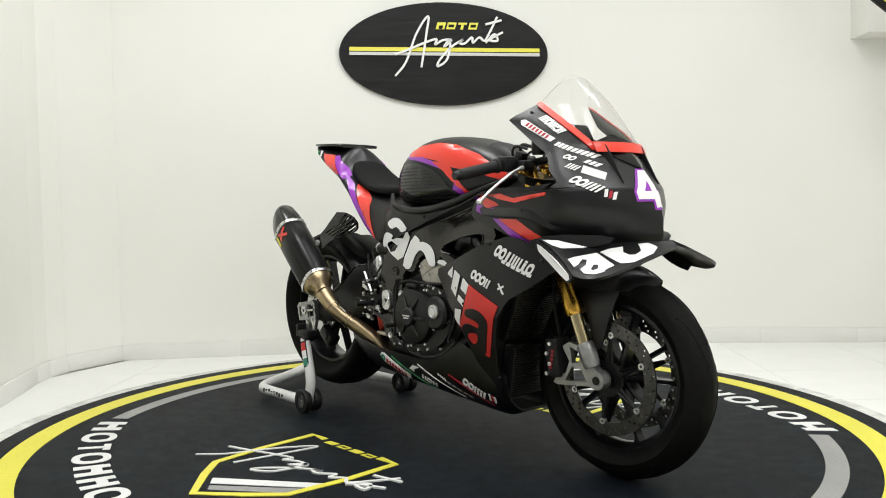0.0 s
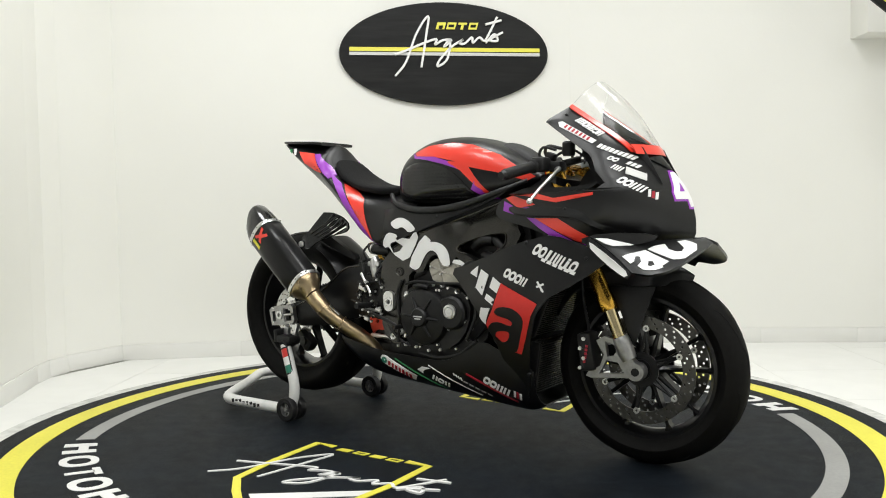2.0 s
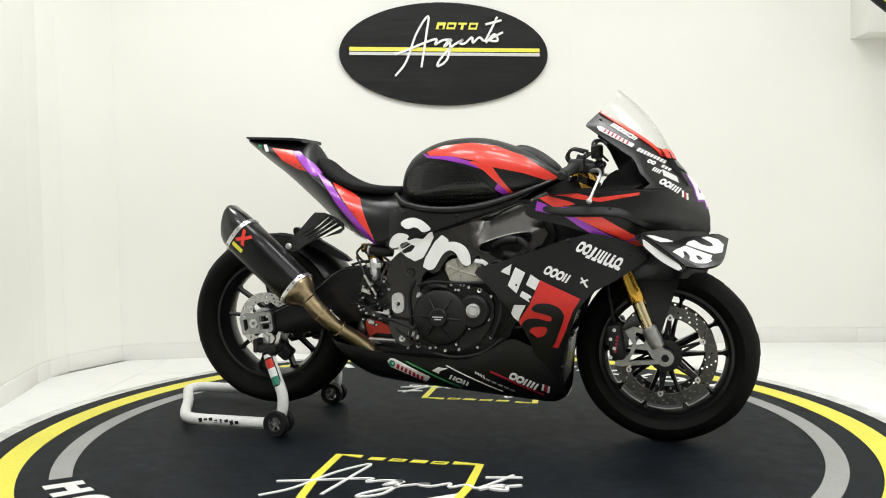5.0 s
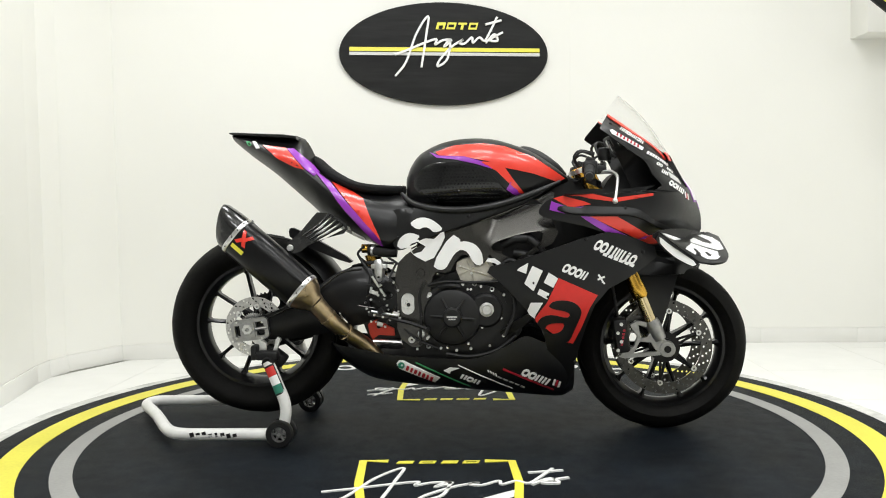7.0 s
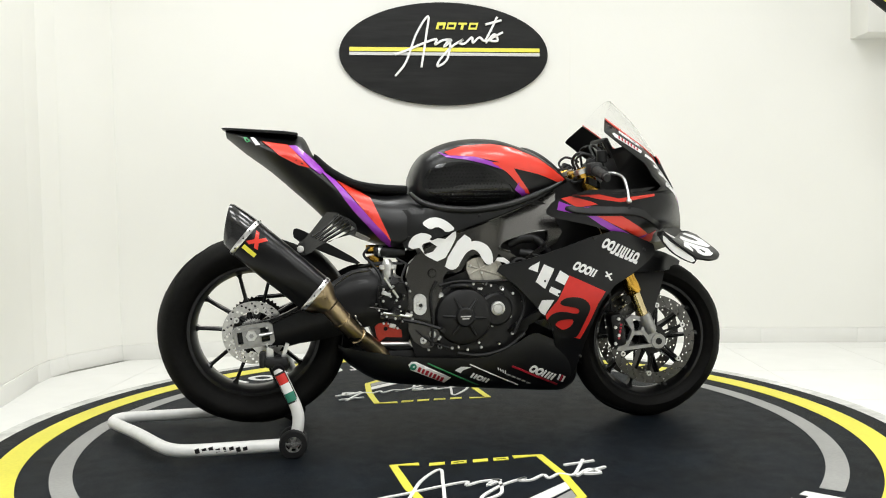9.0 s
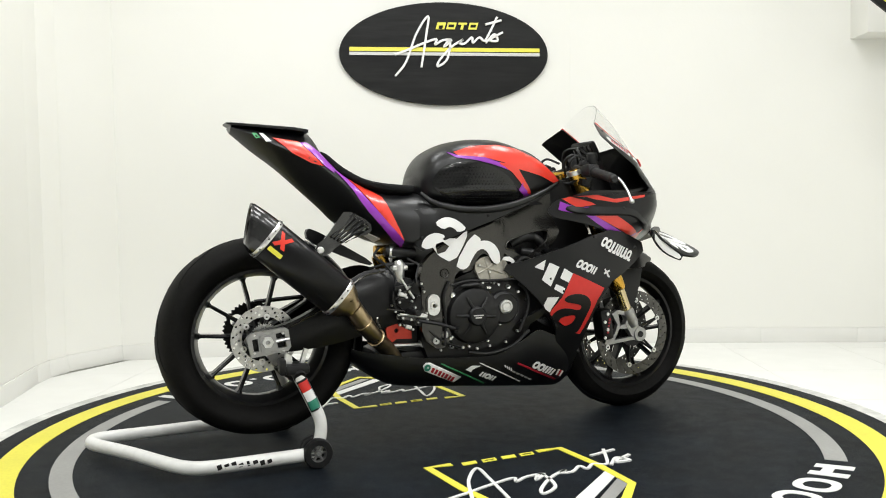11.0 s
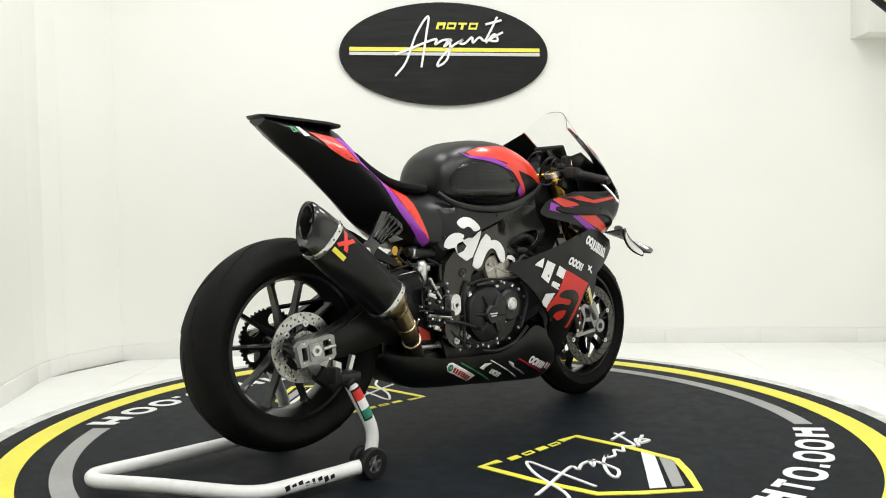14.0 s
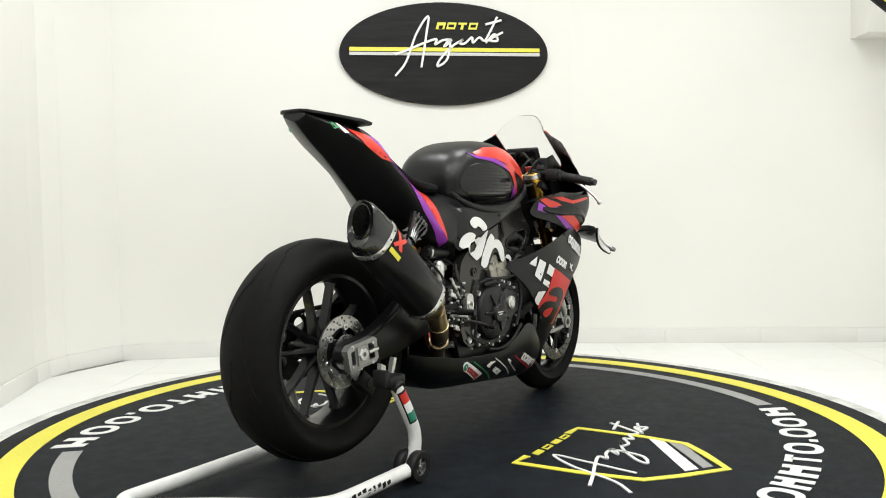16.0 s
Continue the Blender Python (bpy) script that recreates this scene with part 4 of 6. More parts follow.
def wings():
    A = [Vector(q) for q in ((0.70, -0.288, 0.708), (0.745, -0.21, 0.7), (0.8, -0.125, 0.69), (0.925, -0.02, 0.698))]
    C = [Vector(q) for q in ((0.827, -0.292, 0.611), (0.885, -0.29, 0.606), (0.935, -0.24, 0.625), (0.965, -0.02, 0.682))]
    ra, rc = smooth_path(A, 8), smooth_path(C, 8)

    def on(s, t, sg, h=0.0):
        i = min(int(s * (len(ra) - 1)), len(ra) - 2)
        f = s * (len(ra) - 1) - i
        a, c = ra[i].lerp(ra[i + 1], f), rc[i].lerp(rc[i + 1], f)
        q = a.lerp(c, t)
        q = q + Vector((0.3, -0.8, -0.25)).normalized() * (-0.018 * math.sin(math.pi * t)) + Vector((0.55, -0.55, 0.62)).normalized() * h
        return Vector((q.x, -sg * q.y * (0.95 if sg > 0 else 1), q.z))
    for sg in (-1, 1):
        bm = B()
        loft(bm, [[on(s / 20, t / 8, sg) for t in range(9)] for s in range(21)], closed=False)
        w = part("winglet", bm, BLACK, bike, "matt black front winglet with white graphics")
        sol = w.modifiers.new("thick", "SOLIDIFY")
        sol.thickness, sol.offset = 0.008, 0
        def oval(cx, cy, rx, ry, n=24):
            return [(cx + rx * math.cos(2 * math.pi * k / n), cy + ry * math.sin(2 * math.pi * k / n)) for k in range(n)]
        shapes = [[[(0.03, 0.05), (0.29, 0.02), (0.56, 0.12), (0.42, 0.23), (0.14, 0.29), (0.06, 0.22)]],
                  [[(0.1, 0.6), (0.233, 0.513), (0.54, 0.385), (0.645, 0.812), (0.542, 0.863), (0.55, 0.89), (0.417, 0.913), (0.25, 0.885), (0.22, 0.8), (0.33, 0.7), (0.373, 0.58), (0.323, 0.56), (0.223, 0.7), (0.125, 0.775)], [(0.433, 0.7), (0.49, 0.713), (0.475, 0.8), (0.392, 0.825), (0.368, 0.8)]],
                  [[(0.575, 0.363), (0.675, 0.263), (0.755, 0.238), (0.733, 0.488), (0.758, 0.638), (0.79, 0.69), (0.823, 0.613), (0.842, 0.2), (0.89, 0.225), (0.908, 0.663), (0.875, 0.875), (0.767, 0.913), (0.692, 0.812)]]]
        # upright end plate with its white band
        def fin(t, k, out):
            q = on(0.0, t, sg)
            return Vector((q.x - 0.012 * k, q.y + sg * out, q.z - 0.034 * k * math.sin(math.pi * (0.12 + 0.78 * t)) ** 0.6))
        bm = B()
        loft(bm, [[fin(t / 12, k / 3, 0.001) for k in range(4)] for t in range(13)], closed=False)
        plate = part("end_plate", bm, BLACK, w)
        sol = plate.modifiers.new("thick", "SOLIDIFY")
        sol.thickness, sol.offset = 0.006, 0
        bm = B()
        sheet(bm, [dense([(0.05, 0.4), (0.12, 0.3), (0.9, 0.22), (0.97, 0.5), (0.93, 0.88), (0.6, 0.9), (0.12, 0.85)], 0.08)], lambda t, k: fin(t, k, 0.0075), lambda t, k: fin(t, k, 0.005), 0.08)
        part("wing_graphic", bm, WHITE, plate, "white band")
        for loops in shapes:
            bm = B()
            lp = [dense([(min(0.97, max(0.0, a)), b) for a, b in q], 0.05) for q in loops]
            sheet(bm, lp, lambda s, t: on(s, t, sg, 0.0065), lambda s, t: on(s, t, sg, 0.0045), 0.06)
            part("wing_graphic", bm, WHITE, w, "white graphic")
        # edge fin behind the blade
        bm = B()
        sheet(bm, [dense(chaikin([(0.665, 0.70), (0.72, 0.722), (0.85, 0.715), (0.83, 0.69), (0.72, 0.675)], 1), 0.03)], lambda x, z: (x, sg * (0.295 - 0.95 * max(0, x - 0.68)), z), lambda x, z: (x, sg * (0.29 - 0.95 * max(0, x - 0.68)), z))
        part("wing_root", bm, BLACK, w)


wings()


def cockpit():
    for sg in (-1, 1):
        bar = None
        bm = B()
        tube(bm, [(0.50, sg * 0.08, 0.945), (0.496, sg * 0.13, 0.938), (0.489, sg * 0.2, 0.928), (0.468, sg * 0.36, 0.895)], 0.0115, 14)
        bar = part("handlebar", bm, ENGINE, bike, "black clip-on handlebar")
        bm = B()
        p0, p1 = Vector((0.487, sg * 0.222, 0.9225)), Vector((0.467, sg * 0.368, 0.8925))
        tube(bm, [p0, p0.lerp(p1, 0.03), p0.lerp(p1, 0.06), p0.lerp(p1, 0.09), p0.lerp(p1, 0.9), p0.lerp(p1, 0.97), p1], [0.018, 0.022, 0.022, 0.017, 0.0165, 0.0165, 0.013], 20)
        part("grip", bm, GRIP, bar, "black rubber grip")
        bm = B()
        tube(bm, [p1, p1 + (p1 - p0).normalized() * 0.014], [0.014, 0.012], 14)
        part("bar_end", bm, PLASTIC, bar)
        bm = B()
        box(bm, (0.492, sg * 0.19, 0.928), (0.05, 0.055, 0.045), 0.01)
        part("switch_block", bm, PLASTIC, bar)
        bm = B()
        tube(bm, smooth_path([(0.53, sg * 0.165, 0.912), (0.56, sg * 0.2, 0.912), (0.572, sg * 0.255, 0.895), (0.56, sg * 0.32, 0.852), (0.548, sg * 0.362, 0.814)]), [0.0068] * 8 + [0.0052] * 8 + [0.0046] * 8 + [0.005], 10)
        bmesh.ops.create_icosphere(bm, subdivisions=2, radius=0.0095, matrix=Matrix.Translation((0.548, sg * 0.362, 0.814)))
        part("lever", bm, ALU, bar, "bright aluminium lever")
        bm = B()
        box(bm, (0.528, sg * 0.152, 0.922), (0.045, 0.05, 0.03), 0.007)
        tube(bm, [(0.54, sg * 0.13, 0.93), (0.555, sg * 0.06, 0.945)], 0.012, 12)
        part("master_cylinder", bm, ENGINE, bar)
        bm = B()
        tube(bm, smooth_path([(0.55, sg * 0.09, 0.945), (0.53, sg * 0.05, 1.01), (0.56, sg * 0.02, 1.02), (0.6, sg * 0.06, 0.97)]), 0.005, 8)
        part("brake_hose", bm, PLASTIC, bike)
        # inner cockpit wall that closes the fairing's inside
        bm = B()
        sheet(bm, [dense([(0.645, 0.86), (0.70, 0.84), (0.84, 0.86), (0.78, 0.97), (0.66, 1.02), (0.58, 1.0)], 0.04)], lambda x, z: (x, sg * (0.085 + 0.35 * max(0, 0.8 - x) * 0.4), z), lambda x, z: (x, sg * (0.082 + 0.35 * max(0, 0.8 - x) * 0.4), z))
        part("inner_fairing", bm, PLASTIC, bike)
    bm = B()
    box(bm, (0.60, 0, 1.01), (0.02, 0.15, 0.085), 0.008, Matrix.Rotation(radians(-28), 4, "Y"))
    dash = part("dashboard", bm, PLASTIC, bike, "black dash display")
    bm = B()
    box(bm, (0.5895, 0, 1.004), (0.003, 0.125, 0.065), 0.001, Matrix.Rotation(radians(-28), 4, "Y"))
    part("display", bm, GLOSS, dash)
    bm = B()
    tube(bm, [(0.49, 0, 0.89), (0.478, 0, 0.922)], [0.024, 0.02], 20)
    part("stem_nut", bm, GOLD, bike, "gold steering stem nut")
    # steering damper and reservoir
    bm = B()
    tube(bm, [(0.515, -0.06, 0.925), (0.49, 0.08, 0.925)], 0.011, 14)
    part("steering_damper", bm, GOLD, bike, "gold steering damper")
    bm = B()
    tube(bm, [(0.55, -0.115, 0.955), (0.55, -0.115, 0.96), (0.55, -0.115, 0.995), (0.55, -0.115, 1.0)], [0.017, 0.02, 0.02, 0.016], 18)
    part("fluid_reservoir", bm, PLASTIC, bike)
    bm = B()
    tube(bm, smooth_path([(0.48, -0.04, 0.925), (0.452, -0.08, 0.965), (0.47, -0.1, 0.99), (0.52, -0.1, 0.98)]), 0.0055, 8)
    part("cable", bm, PLASTIC, bike)
    # steering head and its shroud
    bm = B()
    prism(bm, [[(0.36, 0.88), (0.47, 0.9), (0.56, 0.7), (0.5, 0.62), (0.36, 0.66)]], -0.075, 0.075)
    part("steering_head", bm, ENGINE, bike)
    # air duct between steering head and nose
    bm = B()
    prism(bm, [chaikin([(0.55, 0.72), (0.545, 0.84), (0.575, 0.9), (0.62, 0.925), (0.69, 0.915), (0.76, 0.86), (0.76, 0.74)], 1)], -0.062, 0.062)
    part("air_duct", bm, PLASTIC, bike)
    # instrument loom and clamps round the yoke
    for pts, r in ((((0.47, -0.1, 0.93), (0.45, -0.12, 0.96), (0.47, -0.13, 0.985), (0.51, -0.12, 0.975)), 0.0045), (((0.5, -0.15, 0.92), (0.515, -0.12, 0.96), (0.55, -0.09, 0.975), (0.58, -0.05, 0.95)), 0.004),
                   (((0.49, 0.1, 0.93), (0.47, 0.13, 0.965), (0.5, 0.13, 0.99), (0.54, 0.1, 0.97)), 0.0045), (((0.44, -0.05, 0.9), (0.46, -0.09, 0.885), (0.48, -0.12, 0.9)), 0.005)):
        bm = B()
        tube(bm, smooth_path(pts), r, 8)
        part("cable", bm, PLASTIC, bike)
    for sg in (-1, 1):
        bm = B()
        tube(bm, [(0.487, sg * 0.102, 0.92), (0.481, sg * 0.102, 0.936)], 0.034, 20)
        part("bar_clamp", bm, ALU, bike, "machined clip-on clamp")
        bm = B()
        box(bm, (0.5, sg * 0.135, 0.955), (0.03, 0.03, 0.022), 0.005, Matrix.Rotation(radians(20), 4, "Y"))
        part("switch_block", bm, PLASTIC, bike)
    # shelf between nose and tank
    for sg in (-1, 1):
        bm = B()
        sheet(bm, [dense([(0.40, 0.845), (0.55, 0.847), (0.66, 0.85), (0.70, 0.87), (0.62, 0.862), (0.46, 0.862)], 0.04)], lambda x, z: (x, sg * 0.23, z - 0.006), lambda x, z: (x, sg * 0.11, z - 0.03))
        part("fairing_shelf", bm, BLACK, bike)


cockpit()


def radiators():
    for nm, c, sx, sz, tilt, n in (("radiator", (0.475, 0, 0.5), 0.035, 0.23, 22, 30), ("oil_cooler", (0.425, 0, 0.28), 0.03, 0.17, 8, 22)):
        m = Matrix.Translation(c) @ Matrix.Rotation(radians(tilt), 4, "Y")
        bm = B()
        wide = 0.33 if nm == "radiator" else 0.25
        box(bm, (0, 0, 0), (sx, wide, sz), 0.004)
        bmesh.ops.transform(bm, matrix=m, verts=bm.verts)
        r = part(nm, bm, MESH, bike, "dark finned radiator core")
        bm = B()
        for k in range(n):
            box(bm, (sx / 2, 0, -sz / 2 + (k + 0.5) * sz / n), (0.006, wide - 0.02, 0.0022))
        bmesh.ops.transform(bm, matrix=m, verts=bm.verts)
        tagged(part("cooling_core", bm, FRAME, r, "thin metal cooling fins"), kind="stuff")
        for e in (-1, 1):
            bm = B()
            box(bm, (0, e * (wide / 2 + 0.003), 0), (sx * 1.15, 0.012, sz * 1.02), 0.004)
            bmesh.ops.transform(bm, matrix=m, verts=bm.verts)
            part("end_tank", bm, ENGINE, r)
        bm = B()
        box(bm, (0.012, 0, sz / 2 + 0.004), (sx, wide + 0.005, 0.01), 0.003)
        bmesh.ops.transform(bm, matrix=m, verts=bm.verts)
        part("top_rail", bm, FRAME, r)


radiators()


# --- engine ---
def bolt(parent, x, z, y, r=0.0055, mat=None, ring=False):
    bm = B()
    if ring:
        lathe(bm, [(r * 0.55, y - 0.001), (r, y - 0.004), (r, y + 0.006), (r * 0.55, y + 0.006)], (x, 0, z), 14)
    else:
        lathe(bm, [(0.0, y - 0.004), (r * 0.8, y - 0.004), (r, y - 0.002), (r, y + 0.005), (0.0, y + 0.005)], (x, 0, z), 12)
    return part("bolt", bm, mat or STEEL, parent)


def engine():
    bm = B()
    prism(bm, [chaikin([(-0.16, 0.30), (-0.16, 0.5), (-0.02, 0.56), (0.1, 0.6), (0.27, 0.57), (0.30, 0.45), (0.24, 0.33), (0.12, 0.27), (-0.08, 0.26)], 1)], -0.142, 0.142)
    e = part("engine", bm, ENGINE, bike, "black cast engine block")
    bm = B()
    prism(bm, [chaikin([(-0.075, 0.31), (-0.08, 0.5), (-0.02, 0.535), (0.1, 0.54), (0.19, 0.52), (0.215, 0.45), (0.18, 0.36), (0.1, 0.31)], 1)], -0.165, -0.13)
    part("side_cover", bm, ENGINE, e)
    c = (0.023, 0, 0.427)
    bm = B()
    lathe(bm, [(0.0, -0.212), (0.028, -0.212), (0.033, -0.206), (0.034, -0.196), (0.082, -0.192), (0.094, -0.186), (0.1, -0.172), (0.1, -0.15), (0.0, -0.15)], c, 56, closed=False)
    cov = part("clutch_cover", bm, ENGINE, e, "round ribbed black clutch cover", 30)
    for k, a in enumerate((-5, 55, 118, 176, 235, 300)):
        bm = B()
        ca, sa = math.cos(radians(a)), math.sin(radians(a))
        tube(bm, [(c[0] + ca * 0.03, -0.2, c[2] + sa * 0.03), (c[0] + ca * 0.075, -0.193, c[2] + sa * 0.075)], [0.0065, 0.004], 8)
        part("rib", bm, ENGINE, cov)
    for r_, w in ((0.004, 0.036), (-0.004, 0.024)):
        bm = B()
        box(bm, (c[0], -0.2125, c[2] + r_), (w, 0.002, 0.004))
        part("letter_block", bm, SIGN_G, cov)
    bm = B()
    lathe(bm, [(0.0, -0.186), (0.05, -0.186), (0.058, -0.178), (0.06, -0.15), (0.0, -0.15)], (0.138, 0, 0.447), 40, closed=False)
    part("pulser_cover", bm, ENGINE, e)
    bm = B()
    lathe(bm, [(0.0, -0.195), (0.014, -0.195), (0.016, -0.192), (0.018, -0.195), (0.024, -0.193), (0.025, -0.184), (0.0, -0.184)], (0.141, 0, 0.452), 28, closed=False)
    cap = part("filler_cap", bm, ALU, e, "bright machined filler cap")
    # cylinder head
    bm = B()
    prism(bm, [chaikin([(0.03, 0.605), (0.07, 0.63), (0.146, 0.632), (0.165, 0.6), (0.198, 0.545), (0.06, 0.535)], 1)], -0.158, 0.1)
    head = part("cylinder_head", bm, HEAD, e, "pale grey cast cylinder head")
    for a, b in (((0.045, 0.6), (0.19, 0.552)), ((0.075, 0.625), (0.1, 0.545)), ((0.14, 0.625), (0.165, 0.55)), ((0.05, 0.57), (0.15, 0.62))):
        bm = B()
        tube(bm, [(a[0], -0.158, a[1]), (b[0], -0.158, b[1])], 0.0035, 6)
        part("rib", bm, HEAD, head)
    for x, z in ((0.029, 0.519), (0.087, 0.52), (0.001, 0.533), (0.122, 0.529), (-0.054, 0.504), (-0.059, 0.43), (-0.064, 0.352), (0.197, 0.36), (-0.018, 0.318), (0.036, 0.31), (0.085, 0.316), (0.2, 0.5), (0.19, 0.42), (0.06, 0.537)):
        bolt(e, x, z, -0.168)
    for x, z in ((-0.054, 0.504), (0.1, 0.538), (-0.061, 0.325), (0.16, 0.52)):
        bolt(e, x, z, -0.17, 0.008, STEEL, True)
    for a in range(20, 380, 40):
        bolt(cov, c[0] + 0.108 * math.cos(radians(a)), c[2] + 0.108 * math.sin(radians(a)), -0.172, 0.0048, STEEL if a % 80 else ENGINE)
    for x, z in ((0.225, 0.545), (0.235, 0.47), (0.215, 0.395), (0.15, 0.325), (-0.1, 0.315), (0.12, 0.605), (0.09, 0.575), (0.17, 0.57), (0.05, 0.6)):
        bolt(e, x, z, -0.166, 0.0045)
    for pts, r in ((((0.2, 0.53), (0.23, 0.5), (0.235, 0.44), (0.2, 0.36)), 0.006), (((-0.07, 0.55), (-0.09, 0.5), (-0.085, 0.42), (-0.09, 0.33)), 0.005), (((0.19, 0.6), (0.22, 0.62), (0.26, 0.6), (0.3, 0.55)), 0.007), (((0.0, 0.3), (0.08, 0.29), (0.17, 0.31), (0.24, 0.36)), 0.006)):
        bm = B()
        tube(bm, smooth_path([(x, -0.176, z) for x, z in pts]), r, 8)
        part("wiring_hose", bm, PLASTIC, e)
    bm = B()
    tube(bm, smooth_path([(-0.06, -0.17, 0.535), (0.0, -0.178, 0.548), (0.1, -0.178, 0.545), (0.24, -0.18, 0.55), (0.29, -0.19, 0.56)]), 0.0048, 8)
    part("wiring_hose", bm, PLASTIC, e)
    bm = B()
    tube(bm, smooth_path([(-0.02, -0.17, 0.53), (0.02, -0.19, 0.535), (0.05, -0.185, 0.53)]), 0.008, 8)
    part("cable_guide", bm, PLASTIC, e)
    # coolant pipe and sensors ahead of the head
    for k, (a, b, r, m) in enumerate((((0.21, 0.6), (0.26, 0.52), 0.02, ENGINE), ((0.24, 0.64), (0.33, 0.6), 0.016, PLASTIC), ((0.27, 0.7), (0.34, 0.64), 0.014, PLASTIC), ((0.2, 0.67), (0.28, 0.69), 0.018, ENGINE))):
        bm = B()
        tube(bm, smooth_path([(a[0], -0.12, a[1]), ((a[0] + b[0]) / 2, -0.135, (a[1] + b[1]) / 2 + 0.01), (b[0], -0.13, b[1])]), r, 12)
        part("coolant_hose", bm, m, e)
    # dark air box and inner core between the spars
    bm = B()
    prism(bm, [chaikin([(-0.1, 0.6), (-0.1, 0.78), (0.1, 0.81), (0.38, 0.83), (0.42, 0.66), (0.3, 0.56), (0.0, 0.56)], 1)], -0.105, 0.105)
    part("air_box", bm, PLASTIC, bike, "black air box")
    bm = B()
    prism(bm, [chaikin([(0.30, 0.35), (0.28, 0.6), (0.4, 0.66), (0.46, 0.6), (0.42, 0.4), (0.38, 0.22), (0.28, 0.2)], 1)], -0.13, 0.13)
    part("header_shield", bm, PLASTIC, e)
    bm = B()
    box(bm, (0.0, 0, 0.262), (0.6, 0.22, 0.1), 0.02)
    part("sump", bm, ENGINE, e)


engine()


# --- rear end ---
def rear():
    for sg in (-1, 1):
        bm = B()
        beam = dense(chaikin([(-0.75, 0.415), (-0.62, 0.435), (-0.49, 0.5), (-0.38, 0.585), (-0.29, 0.605), (-0.2, 0.565), (-0.13, 0.5), (-0.15, 0.44), (-0.3, 0.40), (-0.45, 0.36), (-0.62, 0.345), (-0.75, 0.36)], 2), 0.02)

        def flank(x, z):
            mid = 0.385 + 0.24 * max(0, min(0.36, x + 0.68))
            return 0.152 - 2.4 * (z - mid) ** 2
        sheet(bm, [beam], lambda x, z: (x, sg * flank(x, z), z), lambda x, z: (x, sg * 0.112, z), 0.022)
        arm = part("swingarm", bm, CARBON, bike, "black swingarm beam")
        bm = B()
        tube(bm, smooth_path([(-0.62, sg * 0.149, 0.425), (-0.48, sg * 0.149, 0.492), (-0.37, sg * 0.149, 0.575), (-0.29, sg * 0.149, 0.592)]), 0.0035, 6)
        part("weld_bead", bm, FRAME, arm)
        bm = B()
        tilt = Matrix.Rotation(radians(8), 2)

        def turned(pts):
            return [tuple(tilt @ Vector((x + 0.685, z - 0.385)) + Vector((-0.685, 0.385))) for x, z in pts]
        prism(bm, [turned([(-0.745, 0.35), (-0.63, 0.348), (-0.618, 0.358), (-0.618, 0.415), (-0.63, 0.424), (-0.735, 0.424), (-0.75, 0.412)]),
                   turned([(-0.66, 0.362), (-0.632, 0.362), (-0.632, 0.381), (-0.66, 0.381)]), turned([(-0.66, 0.391), (-0.632, 0.391), (-0.632, 0.41), (-0.66, 0.41)]),
                   turned([(-0.735, 0.366), (-0.718, 0.366), (-0.718, 0.406), (-0.735, 0.406)])], sg * 0.148, sg * 0.17)
        blk = part("axle_block", bm, CAST, arm, "machined aluminium axle block")
        bm = B()
        prism(bm, [turned([(-0.712, 0.36), (-0.666, 0.36), (-0.666, 0.412), (-0.712, 0.412)]), circle(-0.69, 0.388, 0.013, 16)], sg * 0.17, sg * 0.176)
        part("slider", bm, CAST, blk)
        bm = B()
        tube(bm, [(-0.664, sg * 0.174, 0.389), (-0.622, sg * 0.174, 0.395)], 0.005, 8)
        part("adjuster", bm, STEEL, blk)
        bm = B()
        lathe(bm, [(0.008, -0.008), (0.018, -0.008), (0.02, -0.004), (0.02, 0.008), (0.008, 0.008)], (-0.69, sg * 0.172, 0.388), 6)
        part("axle_nut", bm, ALU, blk)
        for dx, dz in ((-0.045, 0.028), (0.045, 0.028), (-0.045, -0.028), (0.045, -0.028)):
            bolt(blk, -0.685 + dx, 0.385 + dz, sg * 0.168, 0.0045)
    bm = B()
    prism(bm, [chaikin([(-0.30, 0.36), (-0.30, 0.56), (-0.14, 0.56), (-0.1, 0.3), (-0.2, 0.3)], 1)], -0.1, 0.115)
    part("swingarm_bridge", bm, ENGINE, bike)
    bm = B()
    tube(bm, [(RW.x, -0.16, RW.z), (RW.x, 0.16, RW.z)], 0.014, 16)
    part("rear_axle", bm, STEEL, bike)
    # tooth ring on the hub
    bm = B()
    teeth = [((0.052 if k % 2 else 0.046) * math.cos(2 * math.pi * k / 80), (0.052 if k % 2 else 0.046) * math.sin(2 * math.pi * k / 80)) for k in range(80)]
    sheet(bm, [teeth, circle(0, 0, 0.036, 30)], lambda x, z: (RW.x + x, -0.108, RW.z + z), lambda x, z: (RW.x + x, -0.104, RW.z + z))
    part("sensor_ring", bm, STEEL, bike, "toothed steel sensor ring")
    bm = B()
    box(bm, (-0.612, -0.105, 0.285), (0.085, 0.05, 0.05), 0.01, Matrix.Rotation(radians(38), 4, "Y"))
    cal = part("rear_caliper", bm, PLASTIC, bike, "black rear brake caliper")
    bm = B()
    lathe(bm, [(0.0, -0.135), (0.016, -0.135), (0.018, -0.128), (0.018, -0.12), (0, -0.12)], (-0.607, 0, 0.285), 20, closed=False)
    part("piston_cover", bm, ENGINE, cal)
    bm = B()
    prism(bm, [[(-0.70, 0.35), (-0.655, 0.35), (-0.62, 0.305), (-0.64, 0.285)]], -0.118, -0.108)
    part("caliper_hanger", bm, ALU, cal)
    # chain
    bm = B()
    tube(bm, [(-0.68, 0.101, 0.488), (-0.1, 0.095, 0.52)], 0.008, 6)
